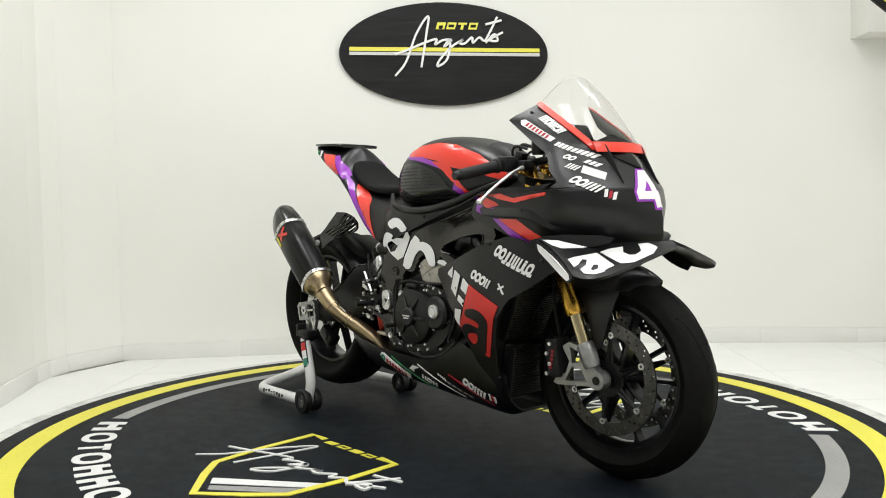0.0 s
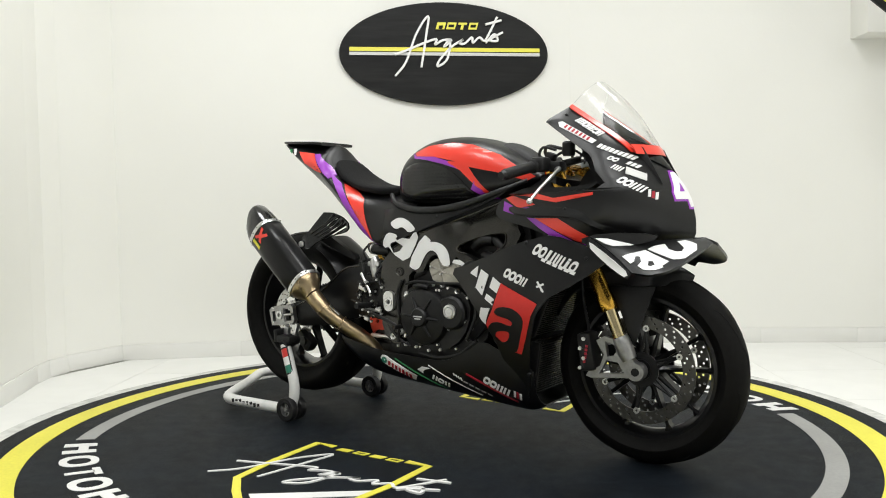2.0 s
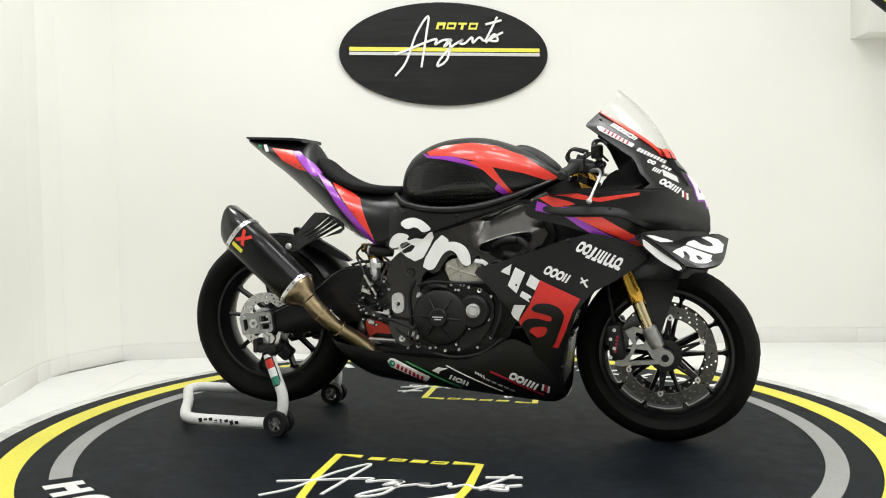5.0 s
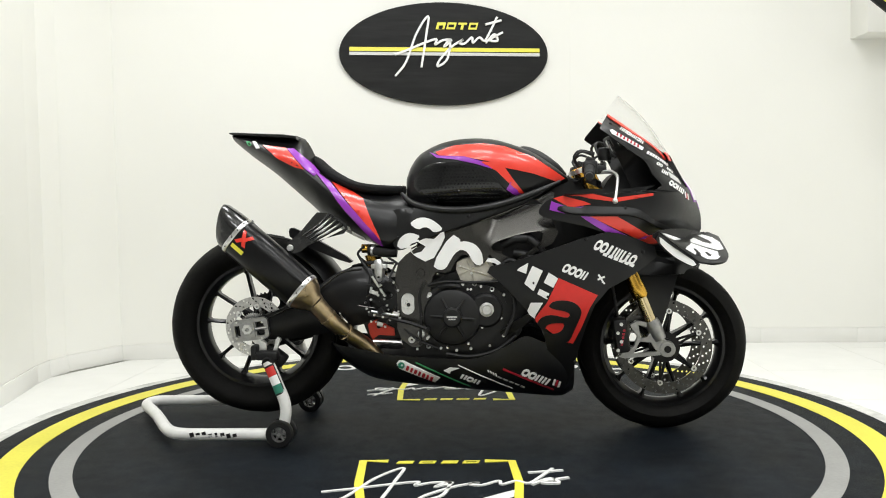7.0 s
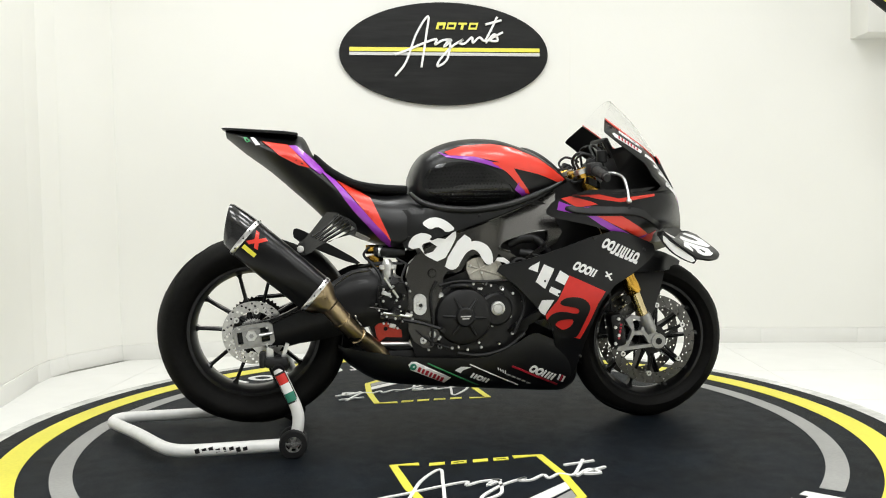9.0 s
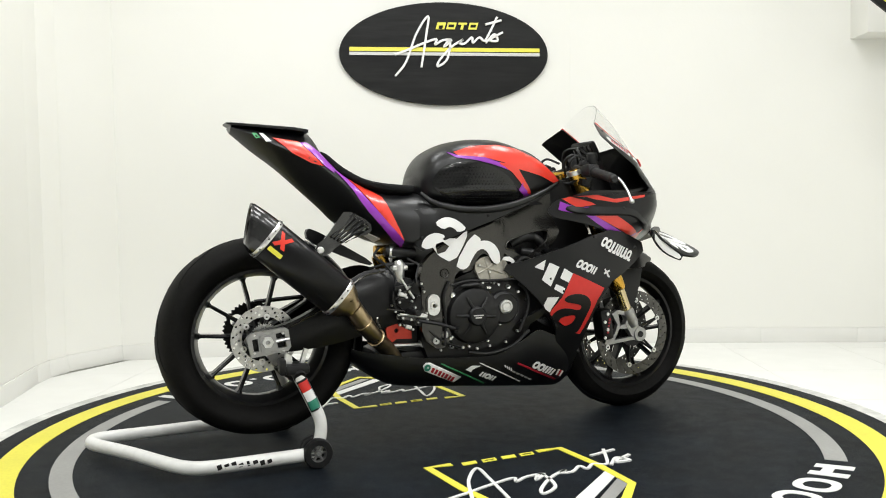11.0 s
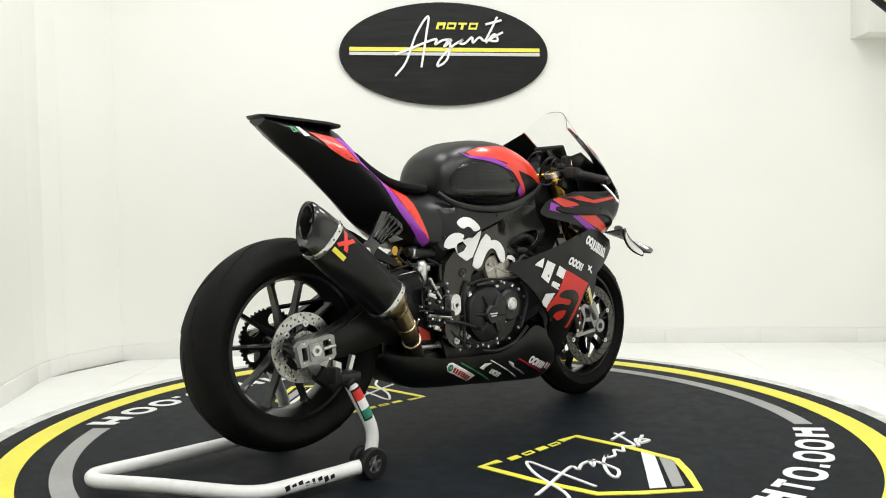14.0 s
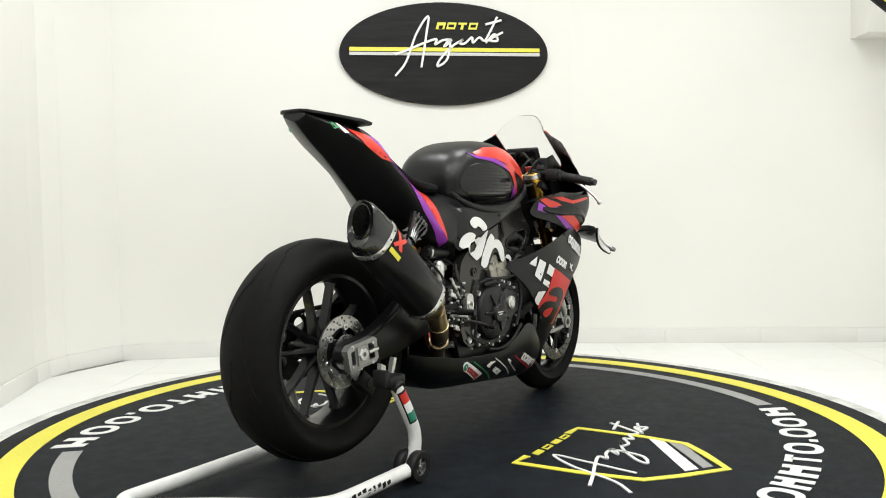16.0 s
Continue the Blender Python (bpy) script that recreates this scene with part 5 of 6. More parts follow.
    tube(bm, [(-0.68, 0.101, 0.285), (-0.1, 0.095, 0.43)], 0.008, 6)
    part("chain", bm, ENGINE, bike)
    # hugger
    bm = B()
    prof = []
    for k in range(11):
        u = k / 10 * 2 - 1
        prof.append((0.35 - 0.05 * abs(u) ** 3, u * 0.112))
    prof += [(r - 0.004, y * 0.97) for r, y in reversed(prof)]
    lathe(bm, prof, RW, 24, True, -12, 62)
    part("hugger", bm, CARBON, bike, "black rear hugger")
    bm = B()
    prism(bm, [chaikin([(-0.55, 0.735), (-0.53, 0.74), (-0.43, 0.685), (-0.32, 0.62), (-0.34, 0.61), (-0.46, 0.66), (-0.545, 0.7)], 1)], -0.125, -0.1)
    part("hugger_fin", bm, CARBON, bike)
    # shock absorber with reservoir
    bm = B()
    tube(bm, [(-0.2, -0.03, 0.42), (-0.27, -0.03, 0.64)], 0.028, 18)
    part("shock_body", bm, GOLD, bike, "gold shock absorber body")
    bm = B()
    pts = []
    for k in range(90):
        f = k / 89
        a = f * 2 * math.pi * 7
        pts.append((-0.205 - 0.055 * f + 0.036 * math.cos(a), -0.03 + 0.036 * math.sin(a), 0.43 + 0.17 * f))
    tube(bm, pts, 0.005, 6)
    part("spring", bm, ENGINE, bike)
    bm = B()
    tube(bm, [(-0.275, -0.1, 0.655), (-0.265, -0.1, 0.655), (-0.2, -0.11, 0.65), (-0.17, -0.11, 0.648)], [0.016, 0.021, 0.021, 0.018], 20)
    part("shock_reservoir", bm, ENGINE, bike, "black damper reservoir")
    bm = B()
    tube(bm, [(-0.26, -0.1005, 0.6548), (-0.235, -0.1035, 0.6525)], 0.0215, 20)
    part("reservoir_band", bm, STEEL, bike)
    bm = B()
    tube(bm, [(-0.3, -0.07, 0.66), (-0.25, -0.07, 0.66)], 0.016, 14)
    part("adjuster_barrel", bm, GOLD, bike, "gold adjuster barrel")
    bm = B()
    tube(bm, [(-0.235, -0.125, 0.625), (-0.232, -0.125, 0.612), (-0.232, -0.125, 0.58), (-0.23, -0.125, 0.545)], [0.012, 0.02, 0.019, 0.013], 14)
    box(bm, (-0.232, -0.125, 0.6), (0.055, 0.03, 0.018), 0.004)
    part("brake_cylinder", bm, ALU, bike, "bright brake master cylinder")
    for k, pts in enumerate((((-0.29, -0.09, 0.67), (-0.31, -0.1, 0.64), (-0.27, -0.12, 0.61), (-0.24, -0.125, 0.62)), ((-0.2, -0.12, 0.63), (-0.16, -0.14, 0.6), (-0.17, -0.15, 0.55), (-0.2, -0.14, 0.5)), ((-0.33, -0.1, 0.6), (-0.26, -0.12, 0.615), (-0.18, -0.13, 0.61)))):
        bm = B()
        tube(bm, smooth_path(pts), 0.0045, 8)
        part("brake_hose", bm, PLASTIC, bike)


rear()


def rearsets():
    # footrest plate with its levers and many bright fasteners
    bm = B()
    prism(bm, [[(-0.262, 0.535), (-0.185, 0.55), (-0.165, 0.5), (-0.135, 0.46), (-0.165, 0.40), (-0.24, 0.41), (-0.225, 0.455), (-0.265, 0.49)], circle(-0.2, 0.5, 0.016, 10), circle(-0.195, 0.44, 0.014, 10)], -0.162, -0.15)
    plate = part("footrest_plate", bm, ENGINE, bike, "black machined footrest bracket")
    for a, b, m in (((-0.27, 0.535), (-0.185, 0.545), ENGINE), ((-0.265, 0.44), (-0.15, 0.425), FRAME), ((-0.26, 0.49), (-0.2, 0.55), ENGINE)):
        bm = B()
        prism(bm, [[(a[0], a[1] - 0.006), (b[0], b[1] - 0.006), (b[0], b[1] + 0.006), (a[0], a[1] + 0.006)]], -0.185, -0.17)
        part("linkage", bm, m, plate)
    for x, z in ((-0.253, 0.53), (-0.22, 0.538), (-0.176, 0.548), (-0.255, 0.49), (-0.19, 0.42), (-0.157, 0.426), (-0.244, 0.437), (-0.255, 0.415), (-0.2, 0.47), (-0.185, 0.505), (-0.23, 0.505), (-0.215, 0.43), (-0.27, 0.46)):
        bolt(plate, x, z, -0.188, 0.0045)
    rnd = random.Random(7)
    for k in range(16):
        x, z = rnd.uniform(-0.285, -0.145), rnd.uniform(0.385, 0.57)
        bolt(plate, x, z, -rnd.uniform(0.17, 0.195), rnd.uniform(0.003, 0.0045), rnd.choice((STEEL, FRAME, ENGINE, ENGINE)), rnd.random() < 0.3)
    for a, b, r in (((-0.25, 0.57), (-0.205, 0.5), 0.0045), ((-0.27, 0.5), (-0.215, 0.535), 0.004), ((-0.255, 0.45), (-0.165, 0.435), 0.0045), ((-0.2, 0.41), (-0.17, 0.47), 0.004), ((-0.3, 0.47), (-0.24, 0.46), 0.0035)):
        bm = B()
        tube(bm, [(a[0], -0.186, a[1]), (b[0], -0.19, b[1])], r, 8)
        part("shift_rod", bm, STEEL if r > 0.004 else FRAME, plate)
    for x, z, w in ((-0.245, 0.515, 0.03), (-0.17, 0.44, 0.026), (-0.225, 0.405, 0.022)):
        bm = B()
        box(bm, (x, -0.187, z), (w, 0.01, 0.014), 0.002, Matrix.Rotation(radians(18), 4, "Y"))
        part("clevis", bm, ALU, plate)
    for pts in (((-0.3, -0.13, 0.63), (-0.26, -0.16, 0.57), (-0.27, -0.17, 0.5), (-0.25, -0.17, 0.43)), ((-0.17, -0.15, 0.61), (-0.19, -0.175, 0.56), (-0.165, -0.18, 0.53)), ((-0.16, -0.16, 0.4), (-0.1, -0.175, 0.35), (-0.03, -0.18, 0.32))):
        bm = B()
        tube(bm, smooth_path(pts), 0.004, 8)
        part("wiring_hose", bm, PLASTIC, plate)
    bm = B()
    tube(bm, [(-0.215, -0.17, 0.455), (-0.215, -0.255, 0.458)], [0.011, 0.01], 12)
    part("footrest_peg", bm, ENGINE, plate, "knurled black footrest")
    bm = B()
    tube(bm, smooth_path([(-0.19, -0.19, 0.425), (-0.12, -0.205, 0.41), (-0.06, -0.215, 0.39)]), 0.006, 8)
    tube(bm, [(-0.06, -0.2, 0.39), (-0.06, -0.24, 0.39)], 0.008, 10)
    part("brake_pedal", bm, ENGINE, plate)
    # red suspension link
    bm = B()
    prism(bm, [[(-0.278, 0.393), (-0.25, 0.418), (-0.225, 0.4), (-0.185, 0.378), (-0.183, 0.353), (-0.24, 0.356), (-0.262, 0.34), (-0.272, 0.36)], circle(-0.24, 0.385, 0.008, 8)], -0.11, -0.06)
    part("suspension_link", bm, REDAN, bike, "red anodised suspension link")
    bm = B()
    tube(bm, [(-0.26, -0.12, 0.335), (-0.13, -0.12, 0.33)], 0.008, 8)
    lathe(bm, [(0.008, -0.13), (0.017, -0.13), (0.017, -0.11), (0.008, -0.11)], (-0.145, 0, 0.337), 16)
    part("tie_rod", bm, ALU, bike, "bright tie rod")
    # pivot plate
    bm = B()
    oval = [(-0.129 + 0.022 * math.cos(2 * math.pi * k / 28), 0.473 + (0.014 if math.sin(2 * math.pi * k / 28) > 0 else -0.014) + 0.022 * math.sin(2 * math.pi * k / 28)) for k in range(28)]
    prism(bm, [oval, circle(-0.127, 0.47, 0.007, 12)], -0.182, -0.166)
    piv = part("pivot_plate", bm, ALU, bike, "oval machined swingarm pivot plate")
    bm = B()
    lathe(bm, [(0.009, -0.186), (0.016, -0.186), (0.016, -0.18), (0.009, -0.18)], (-0.127, 0, 0.471), 20)
    part("pivot_collar", bm, STEEL, piv)
    for x, z, r in ((-0.084, 0.578, 0.0155), (-0.085, 0.368, 0.013), (-0.118, 0.348, 0.012)):
        bm = B()
        lathe(bm, [(0.004, -0.172), (r * 0.55, -0.172), (r * 0.6, -0.17), (r * 0.8, -0.17), (r, -0.173), (r, -0.16), (0.004, -0.16)], (x, 0, z), 20)
        part("frame_bolt", bm, FRAME if r > 0.015 else ALU, bike)


rearsets()


def exhaust():
    e = part_empty("exhaust", bike, (0, 0, 0))
    P0, P1 = Vector((-0.752, -0.224, 0.762)), Vector((-0.462, -0.246, 0.51))
    d = (P1 - P0).normalized()
    L = (P1 - P0).length
    side = d.cross(Vector((0, 0, 1))).normalized()
    up = side.cross(d)

    def ring(s, r, n=2.6, shear=0.0, seg=36, drop=0.0):
        out = []
        for k in range(seg):
            a = 2 * math.pi * k / seg
            c, q = math.cos(a), math.sin(a)
            u, v = r * 0.93 * math.copysign(abs(c) ** (2 / n), c), r * 1.04 * math.copysign(abs(q) ** (2 / n), q)
            out.append(P0 + d * (s - shear * v / r) + side * u + up * (v + drop))
        return out
    bm = B()
    loft(bm, [ring(s, r) for s, r in ((0.075, 0.062), (0.078, 0.0645), (0.2, 0.0645), (0.36, 0.0625), (0.362, 0.060))])
    part("muffler_sleeve", bm, CARBON, e, "carbon-black silencer sleeve", 50)
    bm = B()
    rows = [ring(0.075, 0.03, 2), ring(0.014, 0.037, 2, 0.02, drop=0.006), ring(0.004, 0.042, 2, 0.024, drop=0.006), ring(0.0, 0.052, 2.3, 0.03), ring(0.008, 0.0575, 2.4, 0.028), ring(0.04, 0.0625, 2.6, 0.01), ring(0.075, 0.0645, 2.6)]
    loft(bm, rows)
    part("end_cap", bm, HANGER, e, "glossy black tapered end cap")
    bm = B()
    loft(bm, [ring(0.07, 0.0345, 2, 0.0, drop=0.002), ring(0.012, 0.0355, 2, 0.02, drop=0.006), ring(0.0, 0.036, 2, 0.024, drop=0.006), ring(-0.002, 0.0385, 2, 0.024, drop=0.006), ring(0.004, 0.0405, 2, 0.024, drop=0.006)], caps=False)
    part("outlet", bm, FRAME, e, "dark burnt outlet ring")
    for s in (0.066, 0.352):
        bm = B()
        r0 = 0.0655 if s < 0.1 else 0.0635
        loft(bm, [ring(s, r0), ring(s + 0.003, r0 + 0.001), ring(s + 0.012, r0 + 0.001), ring(s + 0.015, r0)])
        strap = part("strap", bm, STEEL, e, "riveted steel strap")
        for k in range(14):
            a = 2 * math.pi * k / 14
            q = ring(s + 0.0075, r0 + 0.0015)[int(k * 36 / 14)]
            bm = B()
            bmesh.ops.create_icosphere(bm, subdivisions=1, radius=0.003, matrix=Matrix.Translation(q))
            part("rivet", bm, ENGINE, strap)
    bm = B()
    loft(bm, [ring(s, r, 2.2) for s, r in ((0.362, 0.062), (0.372, 0.06), (0.395, 0.05), (0.41, 0.036), (0.425, 0.031))])
    part("muffler_cone", bm, TITAN, e, "titanium silencer cone")
    q = P0 + d * 0.42
    path = smooth_path([q, (-0.39, -0.23, 0.43), (-0.345, -0.198, 0.382), (-0.292, -0.152, 0.335), (-0.25, -0.122, 0.285), (-0.225, -0.105, 0.235)], 6)
    bm = B()
    tube(bm, path, [0.0315 - 0.004 * min(1, i / 12) for i in range(len(path))], 24)
    pipe = part("pipe", bm, TITAN, e, "bronze heat-tinted titanium pipe")
    for i in (5, 12):
        bm = B()
        a, b = path[i], path[i + 1]
        tube(bm, [a, a.lerp(b, 0.12), a.lerp(b, 0.5), a.lerp(b, 0.6)], [0.029, 0.0318, 0.0318, 0.029], 24)
        part("clamp_ring", bm, TITAN, pipe)
    bm = B()
    pts = [path[7] + Vector((0.03, -0.02, 0.03)), path[9] + Vector((0.02, -0.015, 0.03)), path[11] + Vector((0.02, -0.012, 0.026))]
    tube(bm, smooth_path(pts), 0.003, 6)
    part("pipe_spring", bm, STEEL, pipe)
    # hanger: a fan of thin arms between two ends
    def hang(y):
        return lambda x, z: (x, y - 0.05 * min(1, max(0, (-0.38 - x) / 0.13)), z)
    bm = B()
    slots = [[(-0.475 + 0.012 * k, 0.706 - 0.004 * k), (-0.469 + 0.0125 * k, 0.703 - 0.004 * k), (-0.385 + 0.014 * k, 0.768 - 0.011 * k), (-0.392 + 0.014 * k, 0.775 - 0.011 * k)] for k in (0, 1, 2, 3)]
    sheet(bm, [dense(chaikin([(-0.54, 0.685), (-0.50, 0.715), (-0.46, 0.765), (-0.43, 0.8), (-0.34, 0.76), (-0.335, 0.72), (-0.40, 0.705), (-0.46, 0.685), (-0.5, 0.652), (-0.535, 0.655)], 1), 0.02)] + slots, hang(-0.155), hang(-0.146), 0.025)
    h = part("hanger", bm, HANGER, bike, "glossy carbon exhaust hanger")
    for k in range(4):
        bm = B()
        tube(bm, [(-0.485 + 0.012 * k, -0.158 - 0.05 * min(1, (0.105 - 0.012 * k) / 0.13), 0.712 - 0.006 * k), (-0.435 + 0.013 * k, -0.172 + 0.004 * k, 0.748 - 0.008 * k), (-0.395 + 0.014 * k, -0.165, 0.785 - 0.012 * k)], 0.0038, 8)
        part("arm", bm, HANGER, h)
    bolt(h, -0.525, 0.672, -0.212, 0.0115, ALU)
    bolt(h, -0.37, 0.757, -0.162, 0.008, ENGINE)
    bolt(h, -0.41, 0.775, -0.164, 0.008, ENGINE)


exhaust()


# --- painted stripes and stickers ---
def surface(*obs):
    vs, fs = [], []
    for o in obs:
        n = len(vs)
        vs += [o.matrix_world @ v.co for v in o.data.vertices]
        fs += [[n + i for i in p.vertices] for p in o.data.polygons]
    return BVHTree.FromPolygons(vs, fs)


SKIN = {"tank": (surface(TANK), TANK), "tail": (surface(TAIL, SEATSIDE), TAIL), "nose": (surface(NOSE), NOSE), "spar": (surface(SEATSIDE, SPAR), SEATSIDE), "side": (surface(SIDE), SIDE), "belly": (surface(BELLY), BELLY)}


def decal(name, target, mat, loops, lift=0.0035, step=0.012, label="", sides=(-1,)):
    tree, owner = SKIN[target]
    for sg in sides:
        def put(x, z, h):
            hit, nor, *_ = tree.ray_cast(Vector((x, sg * 1.0, z)), Vector((0, -sg, 0)))
            if hit is None:
                hit, nor, *_ = tree.find_nearest(Vector((x, sg * 0.24, z)))
            if nor.y * sg < 0:
                nor = -nor
            if nor.y * sg < 0.12:
                nor = Vector((0, sg, 0))
            return hit + nor * h
        bm = B()
        lp = [dense(list(q), step * 1.5) for q in loops]
        sheet(bm, lp, lambda x, z: put(x, z, lift), lambda x, z: put(x, z, lift - 0.0018), step)
        part(name, bm, mat, owner, label, 60)


LIFT = {GLOSS: 0.003, BLACK: 0.0055, WHITE: 0.0042}


def paint(nm, tgt, mat, loops):
    """Paint or film on a panel; on tank, tail and nose it is on both sides."""
    both = (-1, 1) if tgt in ("tank", "tail", "nose") else (-1,)
    loops = [chaikin(q, 1) if mat in (WHITE, BLACK, GLOSS) and len(q) > 6 else q for q in loops]
    decal(nm, tgt, mat, loops, LIFT.get(mat, 0.0036), 0.014, sides=both)


paint('stripe', 'tank', RED, [[(-0.028, 0.991), (0.034, 1.011), (0.132, 1.017), (0.209, 1.006), (0.306, 0.969), (0.417, 0.897), (0.392, 0.884), (0.305, 0.913), (0.199, 0.936), (0.151, 0.956), (0.073, 0.973), (-0.015, 0.979)]])
paint('stripe', 'tank', RED, [[(0.166, 0.952), (0.208, 0.934), (0.236, 0.894), (0.28, 0.841), (0.255, 0.851), (0.213, 0.89), (0.179, 0.923), (0.122, 0.957)]])
paint('stripe', 'tank', PURPLE, [[(-0.049, 0.992), (-0.014, 0.978), (0.073, 0.973), (0.131, 0.956), (0.166, 0.93), (0.112, 0.947), (0.044, 0.963), (-0.024, 0.972)]])
paint('stripe', 'tank', PURPLE, [[(0.227, 0.886), (0.249, 0.859), (0.293, 0.829), (0.261, 0.83), (0.213, 0.861)]])
paint('knee_pad', 'tank', GLOSS, [[(-0.105, 0.899), (-0.071, 0.944), (-0.003, 0.959), (0.074, 0.951), (0.146, 0.925), (0.197, 0.877), (0.235, 0.828), (0.187, 0.81), (0.014, 0.801), (-0.063, 0.84), (-0.101, 0.864)]])
paint('stripe', 'tail', RED, [[(-0.643, 1.03), (-0.56, 1.019), (-0.531, 0.988), (-0.488, 0.94), (-0.524, 0.952), (-0.587, 0.985)]])
paint('stripe', 'tail', PURPLE, [[(-0.556, 1.016), (-0.532, 1.016), (-0.475, 0.967), (-0.441, 0.931), (-0.454, 0.917), (-0.483, 0.939), (-0.525, 0.984)]])
paint('stripe', 'tail', PURPLE, [[(-0.463, 0.942), (-0.404, 0.897), (-0.352, 0.838), (-0.284, 0.762), (-0.222, 0.692), (-0.209, 0.662), (-0.256, 0.699), (-0.343, 0.794), (-0.411, 0.882)]])
paint('stripe', 'tail', RED, [[(-0.398, 0.897), (-0.32, 0.857), (-0.287, 0.837), (-0.253, 0.762), (-0.221, 0.693), (-0.273, 0.748), (-0.35, 0.841)]])
paint('mark', 'tail', GREEN, [[(-0.705, 1.045), (-0.693, 1.045), (-0.681, 1.031), (-0.691, 1.031)]])
paint('mark', 'tail', WHITE, [[(-0.683, 1.044), (-0.671, 1.044), (-0.649, 1.018), (-0.662, 1.02)]])
paint('mark', 'tail', WHITE, [[(-0.331, 0.725), (-0.285, 0.701), (-0.29, 0.689), (-0.333, 0.713)]])
paint('mark', 'tail', WHITE, [[(-0.348, 0.743), (-0.336, 0.741), (-0.336, 0.729), (-0.35, 0.731)]])
paint('stripe', 'nose', RED, [[(0.488, 0.765), (0.574, 0.764), (0.747, 0.663), (0.718, 0.65), (0.651, 0.685), (0.559, 0.729)]])
paint('stripe', 'nose', PURPLE, [[(0.457, 0.766), (0.491, 0.764), (0.566, 0.722), (0.708, 0.649), (0.69, 0.638), (0.594, 0.68), (0.502, 0.735)]])
paint('stripe', 'nose', RED, [[(0.37, 0.827), (0.385, 0.839), (0.47, 0.815), (0.492, 0.805), (0.423, 0.795)]])
paint('stripe', 'nose', PURPLE, [[(0.363, 0.818), (0.419, 0.795), (0.47, 0.798), (0.404, 0.776), (0.357, 0.788)]])
paint('stripe', 'nose', RED, [[(0.419, 0.864), (0.468, 0.846), (0.561, 0.824), (0.691, 0.839), (0.691, 0.83), (0.57, 0.811), (0.486, 0.824), (0.408, 0.847)]])
paint('graphic', 'spar', WHITE, [[(-0.1188, 0.7471), (-0.0993, 0.7628), (-0.0735, 0.7688), (-0.0479, 0.7633), (-0.0223, 0.7475), (-0.002, 0.7259), (-0.0357, 0.7155), (-0.0484, 0.7299), (-0.0676, 0.7366), (-0.0902, 0.7261)]])
paint('graphic', 'spar', WHITE, [[(-0.163, 0.6708), (-0.1582, 0.69), (-0.1419, 0.7089), (-0.1161, 0.7181), (-0.0809, 0.706), (-0.0972, 0.6908), (-0.049, 0.6868), (0.0017, 0.7175), (0.0007, 0.6937), (-0.0502, 0.6088), (-0.1172, 0.6442), (-0.1586, 0.6675)], [(-0.1233, 0.6656), (-0.1135, 0.6795), (-0.0909, 0.6824), (-0.0654, 0.6691), (-0.0798, 0.6519), (-0.1095, 0.6435)]])
paint('graphic', 'spar', WHITE, [[(0.0223, 0.7126), (0.055, 0.6928), (0.051, 0.6832), (0.0737, 0.686), (0.1028, 0.6758), (0.1255, 0.6494), (0.1304, 0.6201), (0.1296, 0.6039), (0.1071, 0.6019), (0.0904, 0.6211), (0.0797, 0.6471), (0.0572, 0.6585), (0.0343, 0.6447), (0.0178, 0.6192), (0.0045, 0.5936), (-0.0182, 0.5856), (-0.0457, 0.6042)]])
paint('graphic', 'spar', WHITE, [[(0.1616, 0.6304), (0.1932, 0.6101), (0.1844, 0.6006), (0.2077, 0.6019), (0.2309, 0.5883), (0.2206, 0.5677), (0.1448, 0.6087)]])
paint('graphic', 'side', WHITE, [[(0.2517, 0.5947), (0.2824, 0.6127), (0.2748, 0.5756), (0.2443, 0.587)]])
paint('graphic', 'side', WHITE, [[(0.2958, 0.6025), (0.3293, 0.5865), (0.2987, 0.5181), (0.2684, 0.5423)]])
paint('graphic', 'side', WHITE, [[(0.3482, 0.5808), (0.3783, 0.5615), (0.3626, 0.5298), (0.332, 0.547)]])
paint('graphic', 'side', WHITE, [[(0.3184, 0.5259), (0.3501, 0.5107), (0.3428, 0.4908), (0.3103, 0.5086)]])
paint('graphic', 'side', WHITE, [[(0.2896, 0.4793), (0.3295, 0.4797), (0.2946, 0.4178), (0.2661, 0.4226)]])
paint('graphic', 'side', REDM, [[(0.3802, 0.5628), (0.5075, 0.5045), (0.4827, 0.4649), (0.4547, 0.3924), (0.4294, 0.3383), (0.403, 0.3444), (0.3084, 0.4119), (0.2971, 0.4185), (0.3417, 0.4797)]])
paint('emblem', 'side', BLACK, [[(0.3463, 0.4699), (0.3644, 0.4863), (0.3985, 0.49), (0.4305, 0.4823), (0.4518, 0.4623), (0.4554, 0.4425), (0.4351, 0.3929), (0.4187, 0.349), (0.4031, 0.343), (0.3685, 0.3389), (0.3192, 0.3466), (0.305, 0.3794), (0.3113, 0.4167), (0.3321, 0.4349), (0.3629, 0.4397), (0.4072, 0.4283), (0.4181, 0.4387), (0.4093, 0.4501), (0.3746, 0.4575), (0.359, 0.4602)], [(0.3361, 0.39), (0.3458, 0.4069), (0.3766, 0.4124), (0.4006, 0.4103), (0.3938, 0.3868), (0.3726, 0.3732), (0.3476, 0.3731)]])


